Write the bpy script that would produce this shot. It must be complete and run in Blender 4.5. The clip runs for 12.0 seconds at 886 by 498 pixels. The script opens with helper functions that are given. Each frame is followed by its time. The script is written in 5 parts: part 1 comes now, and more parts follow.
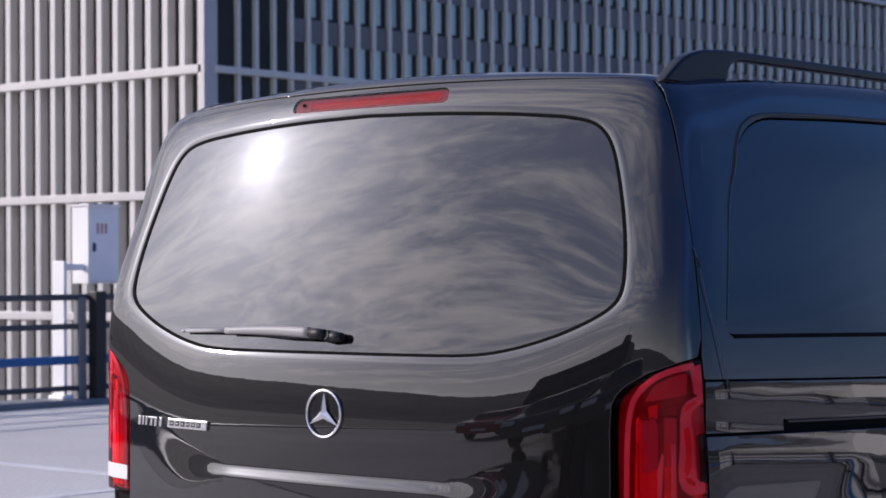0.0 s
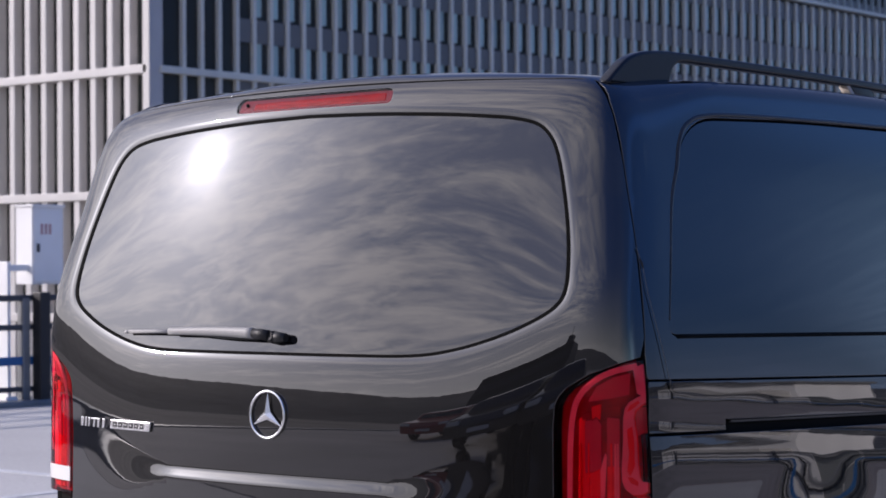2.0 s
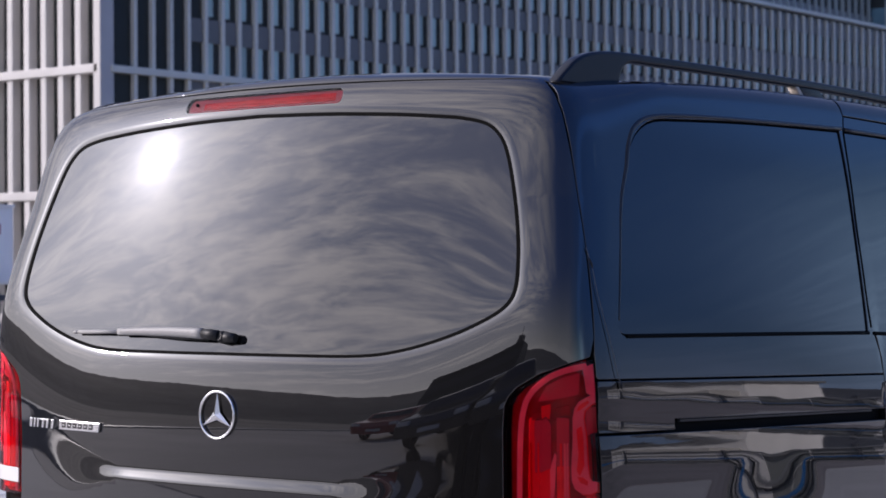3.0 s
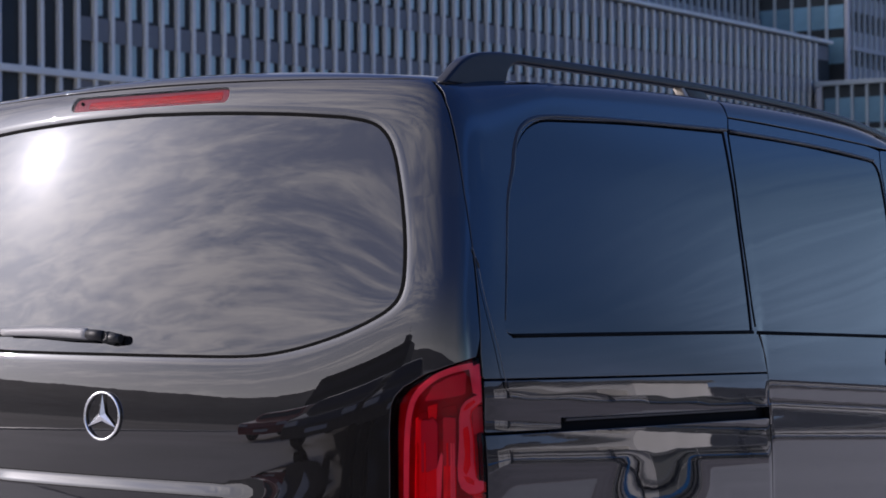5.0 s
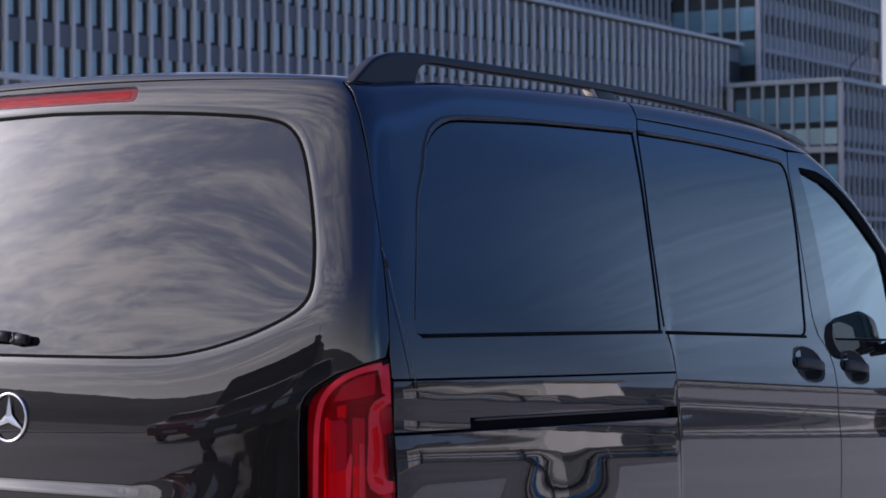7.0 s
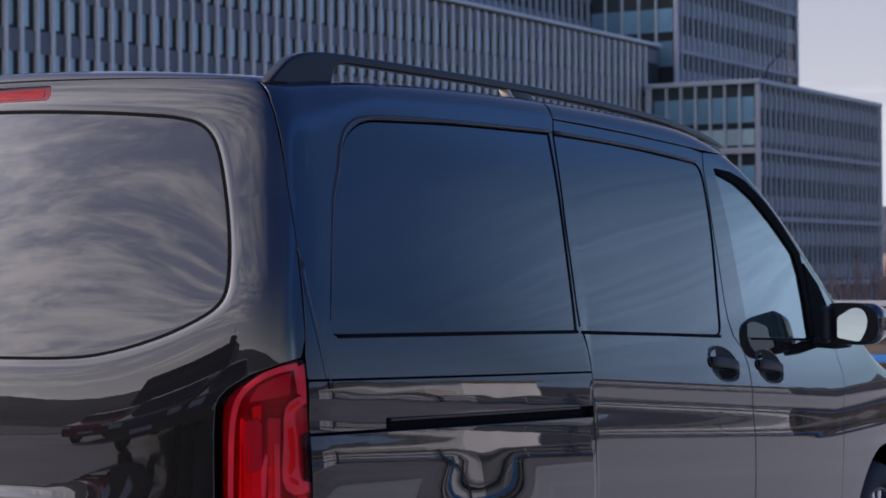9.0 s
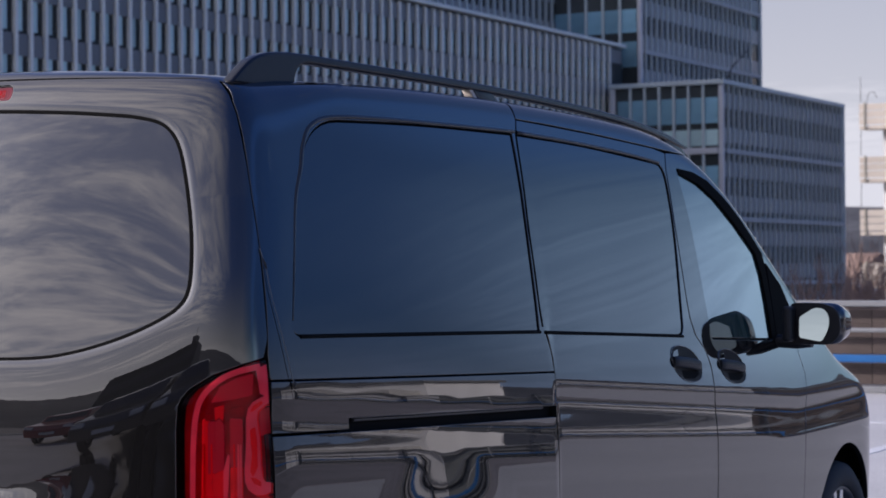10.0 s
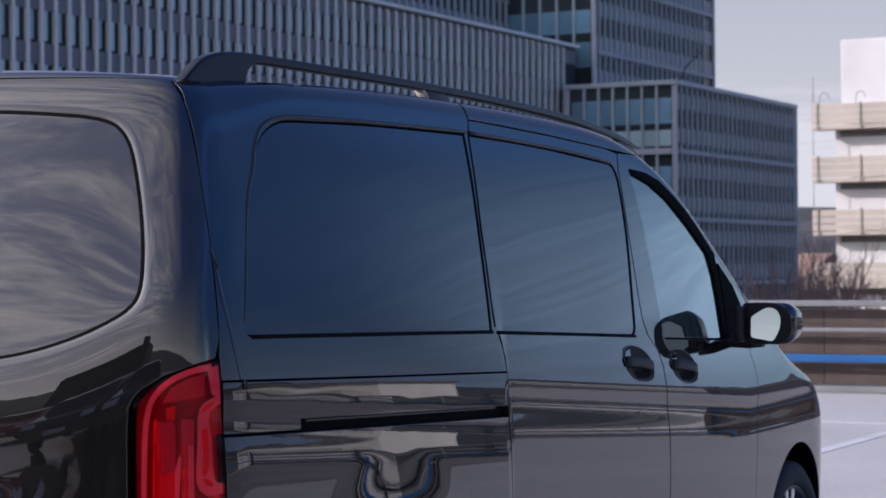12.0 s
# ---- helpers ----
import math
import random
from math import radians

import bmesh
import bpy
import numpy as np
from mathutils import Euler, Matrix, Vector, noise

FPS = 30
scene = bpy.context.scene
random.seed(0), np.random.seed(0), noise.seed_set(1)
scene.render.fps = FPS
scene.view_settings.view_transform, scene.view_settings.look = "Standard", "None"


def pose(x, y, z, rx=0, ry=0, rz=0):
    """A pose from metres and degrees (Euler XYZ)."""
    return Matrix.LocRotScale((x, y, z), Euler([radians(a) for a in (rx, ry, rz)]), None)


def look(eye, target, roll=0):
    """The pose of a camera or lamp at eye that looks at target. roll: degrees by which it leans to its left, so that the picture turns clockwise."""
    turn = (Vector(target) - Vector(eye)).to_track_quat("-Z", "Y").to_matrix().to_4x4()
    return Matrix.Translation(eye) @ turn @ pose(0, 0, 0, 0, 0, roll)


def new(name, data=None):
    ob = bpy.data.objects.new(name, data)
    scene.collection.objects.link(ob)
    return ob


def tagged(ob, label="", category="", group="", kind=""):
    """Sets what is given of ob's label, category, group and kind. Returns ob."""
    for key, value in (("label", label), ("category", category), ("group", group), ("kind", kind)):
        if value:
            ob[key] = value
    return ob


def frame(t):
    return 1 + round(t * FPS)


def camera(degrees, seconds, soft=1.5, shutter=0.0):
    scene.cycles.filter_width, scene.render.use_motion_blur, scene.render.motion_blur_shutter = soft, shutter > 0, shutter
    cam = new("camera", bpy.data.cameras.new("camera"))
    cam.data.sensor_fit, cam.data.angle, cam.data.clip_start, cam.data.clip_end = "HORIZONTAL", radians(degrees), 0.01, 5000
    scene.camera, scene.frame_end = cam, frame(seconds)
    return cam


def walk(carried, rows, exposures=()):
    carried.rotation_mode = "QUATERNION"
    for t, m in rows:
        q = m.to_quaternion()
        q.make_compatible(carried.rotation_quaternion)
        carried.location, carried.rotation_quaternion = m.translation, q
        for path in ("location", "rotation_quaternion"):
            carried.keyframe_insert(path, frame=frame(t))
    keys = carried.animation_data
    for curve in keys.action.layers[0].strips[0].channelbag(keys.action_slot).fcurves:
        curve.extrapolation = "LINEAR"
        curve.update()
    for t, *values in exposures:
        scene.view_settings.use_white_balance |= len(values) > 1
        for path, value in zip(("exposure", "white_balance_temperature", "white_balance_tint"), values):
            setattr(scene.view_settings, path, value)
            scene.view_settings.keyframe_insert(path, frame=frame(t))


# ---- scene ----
# ---------------------------------------------------------------- camera
cam = camera(24.44, 12.0, soft=1.7)
PATH = [
    (0.0, 3.2949, -3.3811, 1.3971, 40.725, 0.548, 0.335),
    (0.5, 3.2957, -3.3807, 1.3971, 40.476, 0.552, 0.340),
    (1.0, 3.2969, -3.3800, 1.3970, 40.101, 0.554, 0.348),
    (1.5, 3.2982, -3.3793, 1.3969, 39.715, 0.555, 0.355),
    (2.0, 3.2998, -3.3784, 1.3968, 39.219, 0.555, 0.362),
    (2.5, 3.3018, -3.3773, 1.3967, 38.611, 0.554, 0.367),
    (3.0, 3.3042, -3.3760, 1.3966, 37.881, 0.550, 0.372),
    (5.0, 3.3142, -3.3705, 1.3960, 34.860, 0.536, 0.376),
    (5.5, 3.3163, -3.3694, 1.3958, 34.218, 0.535, 0.380),
    (6.0, 3.3184, -3.3682, 1.3957, 33.574, 0.535, 0.384),
    (6.5, 3.3202, -3.3672, 1.3956, 33.016, 0.534, 0.388),
    (7.0, 3.3221, -3.3661, 1.3955, 32.443, 0.531, 0.390),
    (9.0, 3.3295, -3.3621, 1.3950, 30.193, 0.524, 0.405),
    (9.5, 3.3311, -3.3611, 1.3949, 29.693, 0.524, 0.415),
    (10.0, 3.3328, -3.3603, 1.3948, 29.194, 0.524, 0.428),
    (10.5, 3.3340, -3.3596, 1.3948, 28.811, 0.523, 0.438),
    (11.0, 3.3353, -3.3588, 1.3947, 28.419, 0.521, 0.446),
    (11.5, 3.3363, -3.3583, 1.3946, 28.117, 0.520, 0.454),
    (12.0, 3.3370, -3.3579, 1.3946, 27.915, 0.521, 0.462),
]
cam.data.dof.use_dof, cam.data.dof.focus_distance, cam.data.dof.aperture_fstop = True, 5.2, 10.0
walk(cam, [(t, pose(x, y, z, 90 + pitch, roll, yaw)) for t, x, y, z, yaw, pitch, roll in PATH], exposures=[(0.0, 0.0, 6380.0, 21.0), (5.0, 0.08, 6380.0, 21.0), (12.0, 0.12, 6380.0, 21.0)])

# ---------------------------------------------------------------- sky and sun
SUN_WAY = Vector((-0.7926, -0.4768, 0.3801)).normalized()      # towards the sun
SUN_UP, SUN_ROUND = math.asin(SUN_WAY.z), math.atan2(SUN_WAY.x, SUN_WAY.y)
sun = new("sun", bpy.data.lights.new("sun", "SUN"))
sun.data.energy, sun.data.angle, sun.data.color = 3.2, radians(0.53), (1.0, 0.95, 0.88)
sun.matrix_world = look(SUN_WAY * 50, (0, 0, 0))

world = bpy.data.worlds.new("sky")
scene.world = world
world.use_nodes = True
wn, wl = world.node_tree.nodes, world.node_tree.links
wn.clear()


def wnode(kind, **values):
    n = wn.new(kind)
    for k, v in values.items():
        if k in n.inputs:
            n.inputs[k].default_value = v
    return n


sky = wn.new("ShaderNodeTexSky")
sky.sky_type, sky.sun_disc, sky.sun_elevation, sky.sun_rotation = "NISHITA", False, SUN_UP, SUN_ROUND
sky.air_density, sky.dust_density, sky.ozone_density = 1.0, 0.3, 2.2
way = wn.new("ShaderNodeTexCoord")
split = wn.new("ShaderNodeSeparateXYZ")
wl.new(way.outputs["Generated"], split.inputs[0])


def wmath(op, a, b=None, c=None, clamp=False):
    n = wn.new("ShaderNodeMath")
    n.operation, n.use_clamp = op, clamp
    for i, v in enumerate((a, b, c)):
        if v is None:
            continue
        if isinstance(v, (int, float)):
            n.inputs[i].default_value = v
        else:
            wl.new(v, n.inputs[i])
    return n.outputs[0]


# a high layer of thin cloud, laid out on a flat sheet overhead
up = wmath("MAXIMUM", split.outputs[2], 0.02)
lift = wmath("ADD", up, 0.10)
flat = wn.new("ShaderNodeCombineXYZ")
wl.new(wmath("DIVIDE", split.outputs[0], lift), flat.inputs[0])
wl.new(wmath("DIVIDE", split.outputs[1], lift), flat.inputs[1])
spread = wn.new("ShaderNodeMapping")
spread.inputs["Rotation"].default_value = (0, 0, radians(28))
spread.inputs["Scale"].default_value = (0.55, 1.5, 1.0)
wl.new(flat.outputs[0], spread.inputs[0])
veil = wnode("ShaderNodeTexNoise", Scale=1.6, Detail=9.0, Roughness=0.62, Distortion=0.4)
wl.new(spread.outputs[0], veil.inputs["Vector"])
fine = wnode("ShaderNodeTexNoise", Scale=8.0, Detail=9.0, Roughness=0.70, Distortion=0.5)
wl.new(spread.outputs[0], fine.inputs["Vector"])
mix_n = wmath("ADD", wmath("MULTIPLY", veil.outputs[0], 0.54), wmath("MULTIPLY", fine.outputs[0], 0.46))
dot = wn.new("ShaderNodeVectorMath")
dot.operation = "DOT_PRODUCT"
wl.new(way.outputs["Generated"], dot.inputs[0])
dot.inputs[1].default_value = SUN_WAY
toward = wmath("MAXIMUM", dot.outputs["Value"], 0.0)
cover = wn.new("ShaderNodeMapRange")
cover.interpolation_type = "SMOOTHSTEP"
cover.inputs["From Min"].default_value, cover.inputs["From Max"].default_value = 0.39, 0.62
cover.inputs["To Min"].default_value = 0.30
wl.new(mix_n, cover.inputs["Value"])
# the veil is thick on the sun's side of the sky and thins out away from it
side_amount = wn.new("ShaderNodeMapRange")
side_amount.inputs["From Min"].default_value, side_amount.inputs["From Max"].default_value = 0.30, 0.80
side_amount.inputs["To Min"].default_value, side_amount.inputs["To Max"].default_value = 0.03, 1.0
wl.new(dot.outputs["Value"], side_amount.inputs["Value"])
wisp = wn.new("ShaderNodeMapRange")
wisp.interpolation_type = "SMOOTHSTEP"
wisp.inputs["From Min"].default_value, wisp.inputs["From Max"].default_value = 0.49, 0.66
wisp.inputs["To Max"].default_value = 0.16
wl.new(mix_n, wisp.inputs["Value"])
amount = wmath("MAXIMUM", wmath("MULTIPLY", cover.outputs[0], side_amount.outputs[0]), wisp.outputs[0])
ahead_haze = wn.new("ShaderNodeMapRange")
ahead_haze.inputs["From Min"].default_value, ahead_haze.inputs["From Max"].default_value = -0.765, -0.67
ahead_haze.inputs["To Min"].default_value, ahead_haze.inputs["To Max"].default_value = 0.75, 2.0
wl.new(dot.outputs["Value"], ahead_haze.inputs["Value"])
low_haze = wmath("MULTIPLY", wmath("POWER", wmath("SUBTRACT", 1.0, up, clamp=True), 10.0), wmath("MULTIPLY", ahead_haze.outputs[0], wmath("ADD", 0.74, wmath("MULTIPLY", cover.outputs[0], 0.34))), clamp=True)
haze = wmath("POWER", wmath("SUBTRACT", 1.0, up, clamp=True), 3.0)
haze_side = wn.new("ShaderNodeMapRange")
haze_side.inputs["From Min"].default_value, haze_side.inputs["From Max"].default_value = -0.75, -0.20
haze_side.inputs["To Min"].default_value, haze_side.inputs["To Max"].default_value = 0.06, 1.0
wl.new(dot.outputs["Value"], haze_side.inputs["Value"])
amount = wmath("MAXIMUM", wmath("MAXIMUM", amount, low_haze), wmath("MULTIPLY", haze, haze_side.outputs[0]))
# cloud brightness: grey, brighter towards the sun by forward scattering
glow = wmath("ADD", 5.3, wmath("MULTIPLY", wmath("POWER", toward, 3.0), 12.5))
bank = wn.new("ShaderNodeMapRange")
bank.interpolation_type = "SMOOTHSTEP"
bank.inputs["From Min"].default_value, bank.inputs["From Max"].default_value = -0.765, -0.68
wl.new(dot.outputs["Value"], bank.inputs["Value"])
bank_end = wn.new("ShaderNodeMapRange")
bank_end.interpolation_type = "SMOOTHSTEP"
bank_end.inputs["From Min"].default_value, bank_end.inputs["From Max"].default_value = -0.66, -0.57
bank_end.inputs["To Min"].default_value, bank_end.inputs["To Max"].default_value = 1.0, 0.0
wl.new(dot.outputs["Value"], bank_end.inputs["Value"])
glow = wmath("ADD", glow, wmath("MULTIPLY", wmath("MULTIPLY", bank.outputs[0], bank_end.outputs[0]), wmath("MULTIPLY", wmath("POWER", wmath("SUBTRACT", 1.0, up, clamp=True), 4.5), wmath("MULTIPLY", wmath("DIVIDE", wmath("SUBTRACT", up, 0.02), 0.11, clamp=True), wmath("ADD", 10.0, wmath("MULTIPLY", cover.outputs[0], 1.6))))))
aureole = wmath("ADD", wmath("MULTIPLY", wmath("POWER", toward, 40.0), 21.0), wmath("ADD", wmath("MULTIPLY", wmath("POWER", toward, 420.0), 24.0), wmath("MULTIPLY", wmath("POWER", toward, 2400.0), 50.0)))
cloud = wn.new("ShaderNodeMix")
cloud.data_type = "RGBA"
tint = wn.new("ShaderNodeVectorMath")
tint.operation = "SCALE"
hue = wn.new("ShaderNodeMapRange")
hue.data_type = "FLOAT_VECTOR"
hue.inputs[7].default_value, hue.inputs[8].default_value = (-0.80, -0.80, -0.80), (-0.64, -0.64, -0.64)
hue.inputs[9].default_value, hue.inputs[10].default_value = (0.60, 0.82, 1.30), (0.58, 0.93, 1.16)
grey = wn.new("ShaderNodeMapRange")
grey.data_type = "FLOAT_VECTOR"
grey.inputs[7].default_value, grey.inputs[8].default_value = (-0.58, -0.58, -0.58), (-0.25, -0.25, -0.25)
grey.inputs[9].default_value, grey.inputs[10].default_value = (1.0, 1.0, 1.0), (1.625, 1.070, 0.890)
wl.new(dot.outputs["Value"], grey.inputs[6])
wl.new(dot.outputs["Value"], hue.inputs[6])
warm = wn.new("ShaderNodeMapRange")
warm.data_type = "FLOAT_VECTOR"
warm.inputs[7].default_value, warm.inputs[8].default_value = (0.1, 0.1, 0.1), (0.8, 0.8, 0.8)
warm.inputs[9].default_value, warm.inputs[10].default_value = (1.0, 1.0, 1.0), (1.055, 0.995, 0.94)
wl.new(dot.outputs["Value"], warm.inputs[6])
both = wn.new("ShaderNodeVectorMath")
both.operation = "MULTIPLY"
pale_blue = wn.new("ShaderNodeVectorMath")
pale_blue.operation = "MULTIPLY"
wl.new(hue.outputs[1], pale_blue.inputs[0])
wl.new(grey.outputs[1], pale_blue.inputs[1])
wl.new(pale_blue.outputs[0], both.inputs[0])
wl.new(warm.outputs[1], both.inputs[1])
wl.new(both.outputs[0], tint.inputs[0])
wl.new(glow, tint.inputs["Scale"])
wl.new(amount, cloud.inputs["Factor"])
clear = wn.new("ShaderNodeVectorMath")
clear.operation = "MULTIPLY"
clear.inputs[1].default_value = (0.185, 0.385, 0.72)
wl.new(sky.outputs[0], clear.inputs[0])
deep = wn.new("ShaderNodeVectorMath")
deep.operation = "SCALE"
wl.new(clear.outputs[0], deep.inputs[0])
# a lighter lane of sky between the deep blue and the veil
lane, lane_end = wn.new("ShaderNodeMapRange"), wn.new("ShaderNodeMapRange")
for n, lo, hi in ((lane, -0.665, -0.612), (lane_end, -0.50, -0.59)):
    n.interpolation_type = "SMOOTHSTEP"
    n.inputs["From Min"].default_value, n.inputs["From Max"].default_value = lo, hi
    wl.new(dot.outputs["Value"], n.inputs["Value"])
light_lane = wmath("ADD", 1.0, wmath("MULTIPLY", wmath("MULTIPLY", lane.outputs[0], lane_end.outputs[0]), 0.50))
wl.new(wmath("MULTIPLY", light_lane, wmath("ADD", 0.16, wmath("MULTIPLY", up, 2.3))), deep.inputs["Scale"])
wl.new(deep.outputs[0], cloud.inputs["A"])
wl.new(tint.outputs[0], cloud.inputs["B"])
bright = wn.new("ShaderNodeVectorMath")
bright.operation = "ADD"
wl.new(cloud.outputs["Result"], bright.inputs[0])
wl.new(aureole, bright.inputs[1])
back = wnode("ShaderNodeBackground", Strength=0.13)
wl.new(bright.outputs[0], back.inputs["Color"])
out = wn.new("ShaderNodeOutputWorld")
wl.new(back.outputs[0], out.inputs[0])


# ---------------------------------------------------------------- materials
def material(name, color, rough=0.5, metal=0.0, grain=0.0, grain_size=40.0, stain=0.0, stain_size=1.5, bump=0.0, bump_size=60.0, coat=0.0, vary=0.0, **extra):
    """A plain surface with fine grain, broad stains and fine relief, all at real size."""
    m = bpy.data.materials.new(name)
    m.use_nodes = True
    n, l = m.node_tree.nodes, m.node_tree.links
    b = n["Principled BSDF"]
    b.inputs["Base Color"].default_value = (*color, 1)
    b.inputs["Roughness"].default_value, b.inputs["Metallic"].default_value = rough, metal
    b.inputs["Coat Weight"].default_value, b.inputs["Coat Roughness"].default_value = coat, 0.015
    for k, v in extra.items():
        b.inputs[k.replace("_", " ")].default_value = v
    place = n.new("ShaderNodeTexCoord").outputs["Object"]
    value = None
    for size, amount_, detail in ((grain_size, grain, 3), (stain_size, stain, 6)):
        if amount_:
            t = n.new("ShaderNodeTexNoise")
            t.inputs["Scale"].default_value, t.inputs["Detail"].default_value = size, detail
            l.new(place, t.inputs["Vector"])
            r = n.new("ShaderNodeMapRange")
            r.inputs["From Min"].default_value, r.inputs["From Max"].default_value = 0.3, 0.7
            r.inputs["To Min"].default_value, r.inputs["To Max"].default_value = 1 - amount_, 1 + amount_
            l.new(t.outputs[0], r.inputs["Value"])
            if value is None:
                value = r.outputs[0]
            else:
                k = n.new("ShaderNodeMath")
                k.operation = "MULTIPLY"
                l.new(value, k.inputs[0])
                l.new(r.outputs[0], k.inputs[1])
                value = k.outputs[0]
    if vary:
        info = n.new("ShaderNodeObjectInfo")
        r = n.new("ShaderNodeMapRange")
        r.inputs["To Min"].default_value, r.inputs["To Max"].default_value = 1 - vary, 1 + vary
        l.new(info.outputs["Random"], r.inputs["Value"])
        if value is None:
            value = r.outputs[0]
        else:
            k = n.new("ShaderNodeMath")
            k.operation = "MULTIPLY"
            l.new(value, k.inputs[0])
            l.new(r.outputs[0], k.inputs[1])
            value = k.outputs[0]
    if value is not None:
        s = n.new("ShaderNodeVectorMath")
        s.operation = "SCALE"
        s.inputs[0].default_value = color
        l.new(value, s.inputs["Scale"])
        l.new(s.outputs[0], b.inputs["Base Color"])
    if bump:
        t = n.new("ShaderNodeTexNoise")
        t.inputs["Scale"].default_value, t.inputs["Detail"].default_value = bump_size, 4
        l.new(place, t.inputs["Vector"])
        k = n.new("ShaderNodeBump")
        k.inputs["Strength"].default_value, k.inputs["Distance"].default_value = bump, 0.01
        l.new(t.outputs[0], k.inputs["Height"])
        l.new(k.outputs[0], b.inputs["Normal"])
        l.new(k.outputs[0], b.inputs["Coat Normal"])
    return m


PAINT = material("graphite_metallic_paint", (0.0085, 0.0080, 0.0080), rough=0.36, metal=0.2, grain=0.10, grain_size=900.0, bump=0.004, bump_size=16.0, coat=1.0, Coat_IOR=1.9, Specular_IOR_Level=0.0)
SHUT = material("black_gap", (0.004, 0.004, 0.004), rough=0.8, Specular_IOR_Level=0.1)
PRIVACY = material("dark_privacy_glass", (0.006, 0.006, 0.007), rough=0.0, IOR=1.86)
CLEAR = material("tinted_green_glass", (0.030, 0.060, 0.055), rough=0.0, IOR=2.8)
SEAL = material("black_window_seal", (0.004, 0.004, 0.004), rough=0.7, Specular_IOR_Level=0.03)
REDPAINT = material("red_car_paint", (0.30, 0.012, 0.015), rough=0.3, coat=1.0, stain=0.05)
CUP = material("black_cup", (0.006, 0.006, 0.006), rough=0.5, Specular_IOR_Level=0.15)
RUBBER = material("black_rubber", (0.012, 0.012, 0.012), rough=0.45, bump=0.1, bump_size=300)
TRIM = material("satin_black_trim", (0.022, 0.021, 0.022), rough=0.32, grain=0.15, grain_size=500)
PLASTIC = material("black_grained_plastic", (0.016, 0.016, 0.017), rough=0.42, Specular_IOR_Level=0.3, bump=0.15, bump_size=700)
RAIL = material("black_anodised_rail", (0.011, 0.012, 0.016), rough=0.26, Specular_IOR_Level=0.30, grain=0.1, grain_size=300)
STEELGREY = material("dull_grey_cord", (0.10, 0.10, 0.10), rough=0.5)
CHROME = material("satin_chrome", (0.88, 0.88, 0.88), rough=0.22, metal=1.0)
SUNLITFOOT = material("sunlit_rail_foot", (0.50, 0.44, 0.38), rough=0.4, grain=0.1, grain_size=300)
GREYARM = material("grey_satin_plastic", (0.30, 0.295, 0.29), rough=0.55, grain=0.08, grain_size=400)


def lens_material(name, color):
    """A thin moulded lens: it tints what lies behind it and mirrors by Fresnel."""
    m = bpy.data.materials.new(name)
    m.use_nodes = True
    n, l = m.node_tree.nodes, m.node_tree.links
    n.remove(n["Principled BSDF"])
    see, gloss, mix, fres = n.new("ShaderNodeBsdfTransparent"), n.new("ShaderNodeBsdfGlossy"), n.new("ShaderNodeMixShader"), n.new("ShaderNodeFresnel")
    see.inputs["Color"].default_value = (*color, 1)
    gloss.inputs["Roughness"].default_value = 0.015
    fres.inputs["IOR"].default_value = 1.34
    l.new(fres.outputs[0], mix.inputs[0])
    l.new(see.outputs[0], mix.inputs[1])
    l.new(gloss.outputs[0], mix.inputs[2])
    l.new(mix.outputs[0], n["Material Output"].inputs[0])
    return m


RED = lens_material("red_lens", (1.0, 0.30, 0.36))
BRAKELENS = lens_material("brake_lens", (1.0, 0.46, 0.50))
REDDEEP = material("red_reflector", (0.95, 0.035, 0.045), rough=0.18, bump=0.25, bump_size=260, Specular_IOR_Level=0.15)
REDDARK = material("dark_red_housing", (0.34, 0.010, 0.022), rough=0.12, stain=0.3, stain_size=20, Specular_IOR_Level=0.12)
REDBRAKE = material("red_light_bar", (0.90, 0.03, 0.04), rough=0.25, stain=0.25, stain_size=30)
PINKREFLECT = material("pink_reflector", (0.62, 0.34, 0.37), rough=0.25, bump=0.1, bump_size=300)
REDBAR = material("red_light_guide", (1.0, 0.52, 0.60), rough=0.25, stain=0.15, stain_size=14, Specular_IOR_Level=0.12)
SMOKE = material("smoked_red_plastic", (0.60, 0.10, 0.17), rough=0.10, Specular_IOR_Level=0.2)
CLEARLENS = material("clear_lens", (0.75, 0.74, 0.72), rough=0.15)
TYRE = material("tyre_rubber", (0.018, 0.018, 0.018), rough=0.75, bump=0.2, bump_size=150)
ALLOY = material("silver_alloy", (0.62, 0.62, 0.63), rough=0.25, metal=0.9)
MIRROR = material("mirror_glass", (0.42, 0.50, 0.51), rough=0.0, metal=1.0)
CONCRETE = material("deck_concrete", (0.51, 0.495, 0.465), rough=0.85, grain=0.10, grain_size=30, stain=0.12, stain_size=0.35, bump=0.3, bump_size=90)
ASPHALT = material("brown_grey_asphalt", (0.26, 0.235, 0.22), rough=0.85, grain=0.15, grain_size=40, stain=0.2, stain_size=0.4, bump=0.3, bump_size=120)
DIMDECK = material("dim_deck_concrete", (0.30, 0.285, 0.275), rough=0.85, grain=0.12, grain_size=30, stain=0.2, stain_size=0.3, bump=0.3, bump_size=90)
WHITELINE = material("white_road_paint", (0.62, 0.62, 0.61), rough=0.8, grain=0.12, grain_size=25, stain=0.12, stain_size=2.0)
STEEL = material("dark_grey_steel", (0.055, 0.060, 0.072), rough=0.45, metal=0.2, stain=0.15, stain_size=2.0)
PALESTEEL = material("galvanised_steel", (0.24, 0.245, 0.25), rough=0.5, metal=0.4, stain=0.1, stain_size=3.0)
BLACKSTEEL = material("black_coated_steel", (0.014, 0.014, 0.017), rough=0.5, stain=0.1, stain_size=3.0)
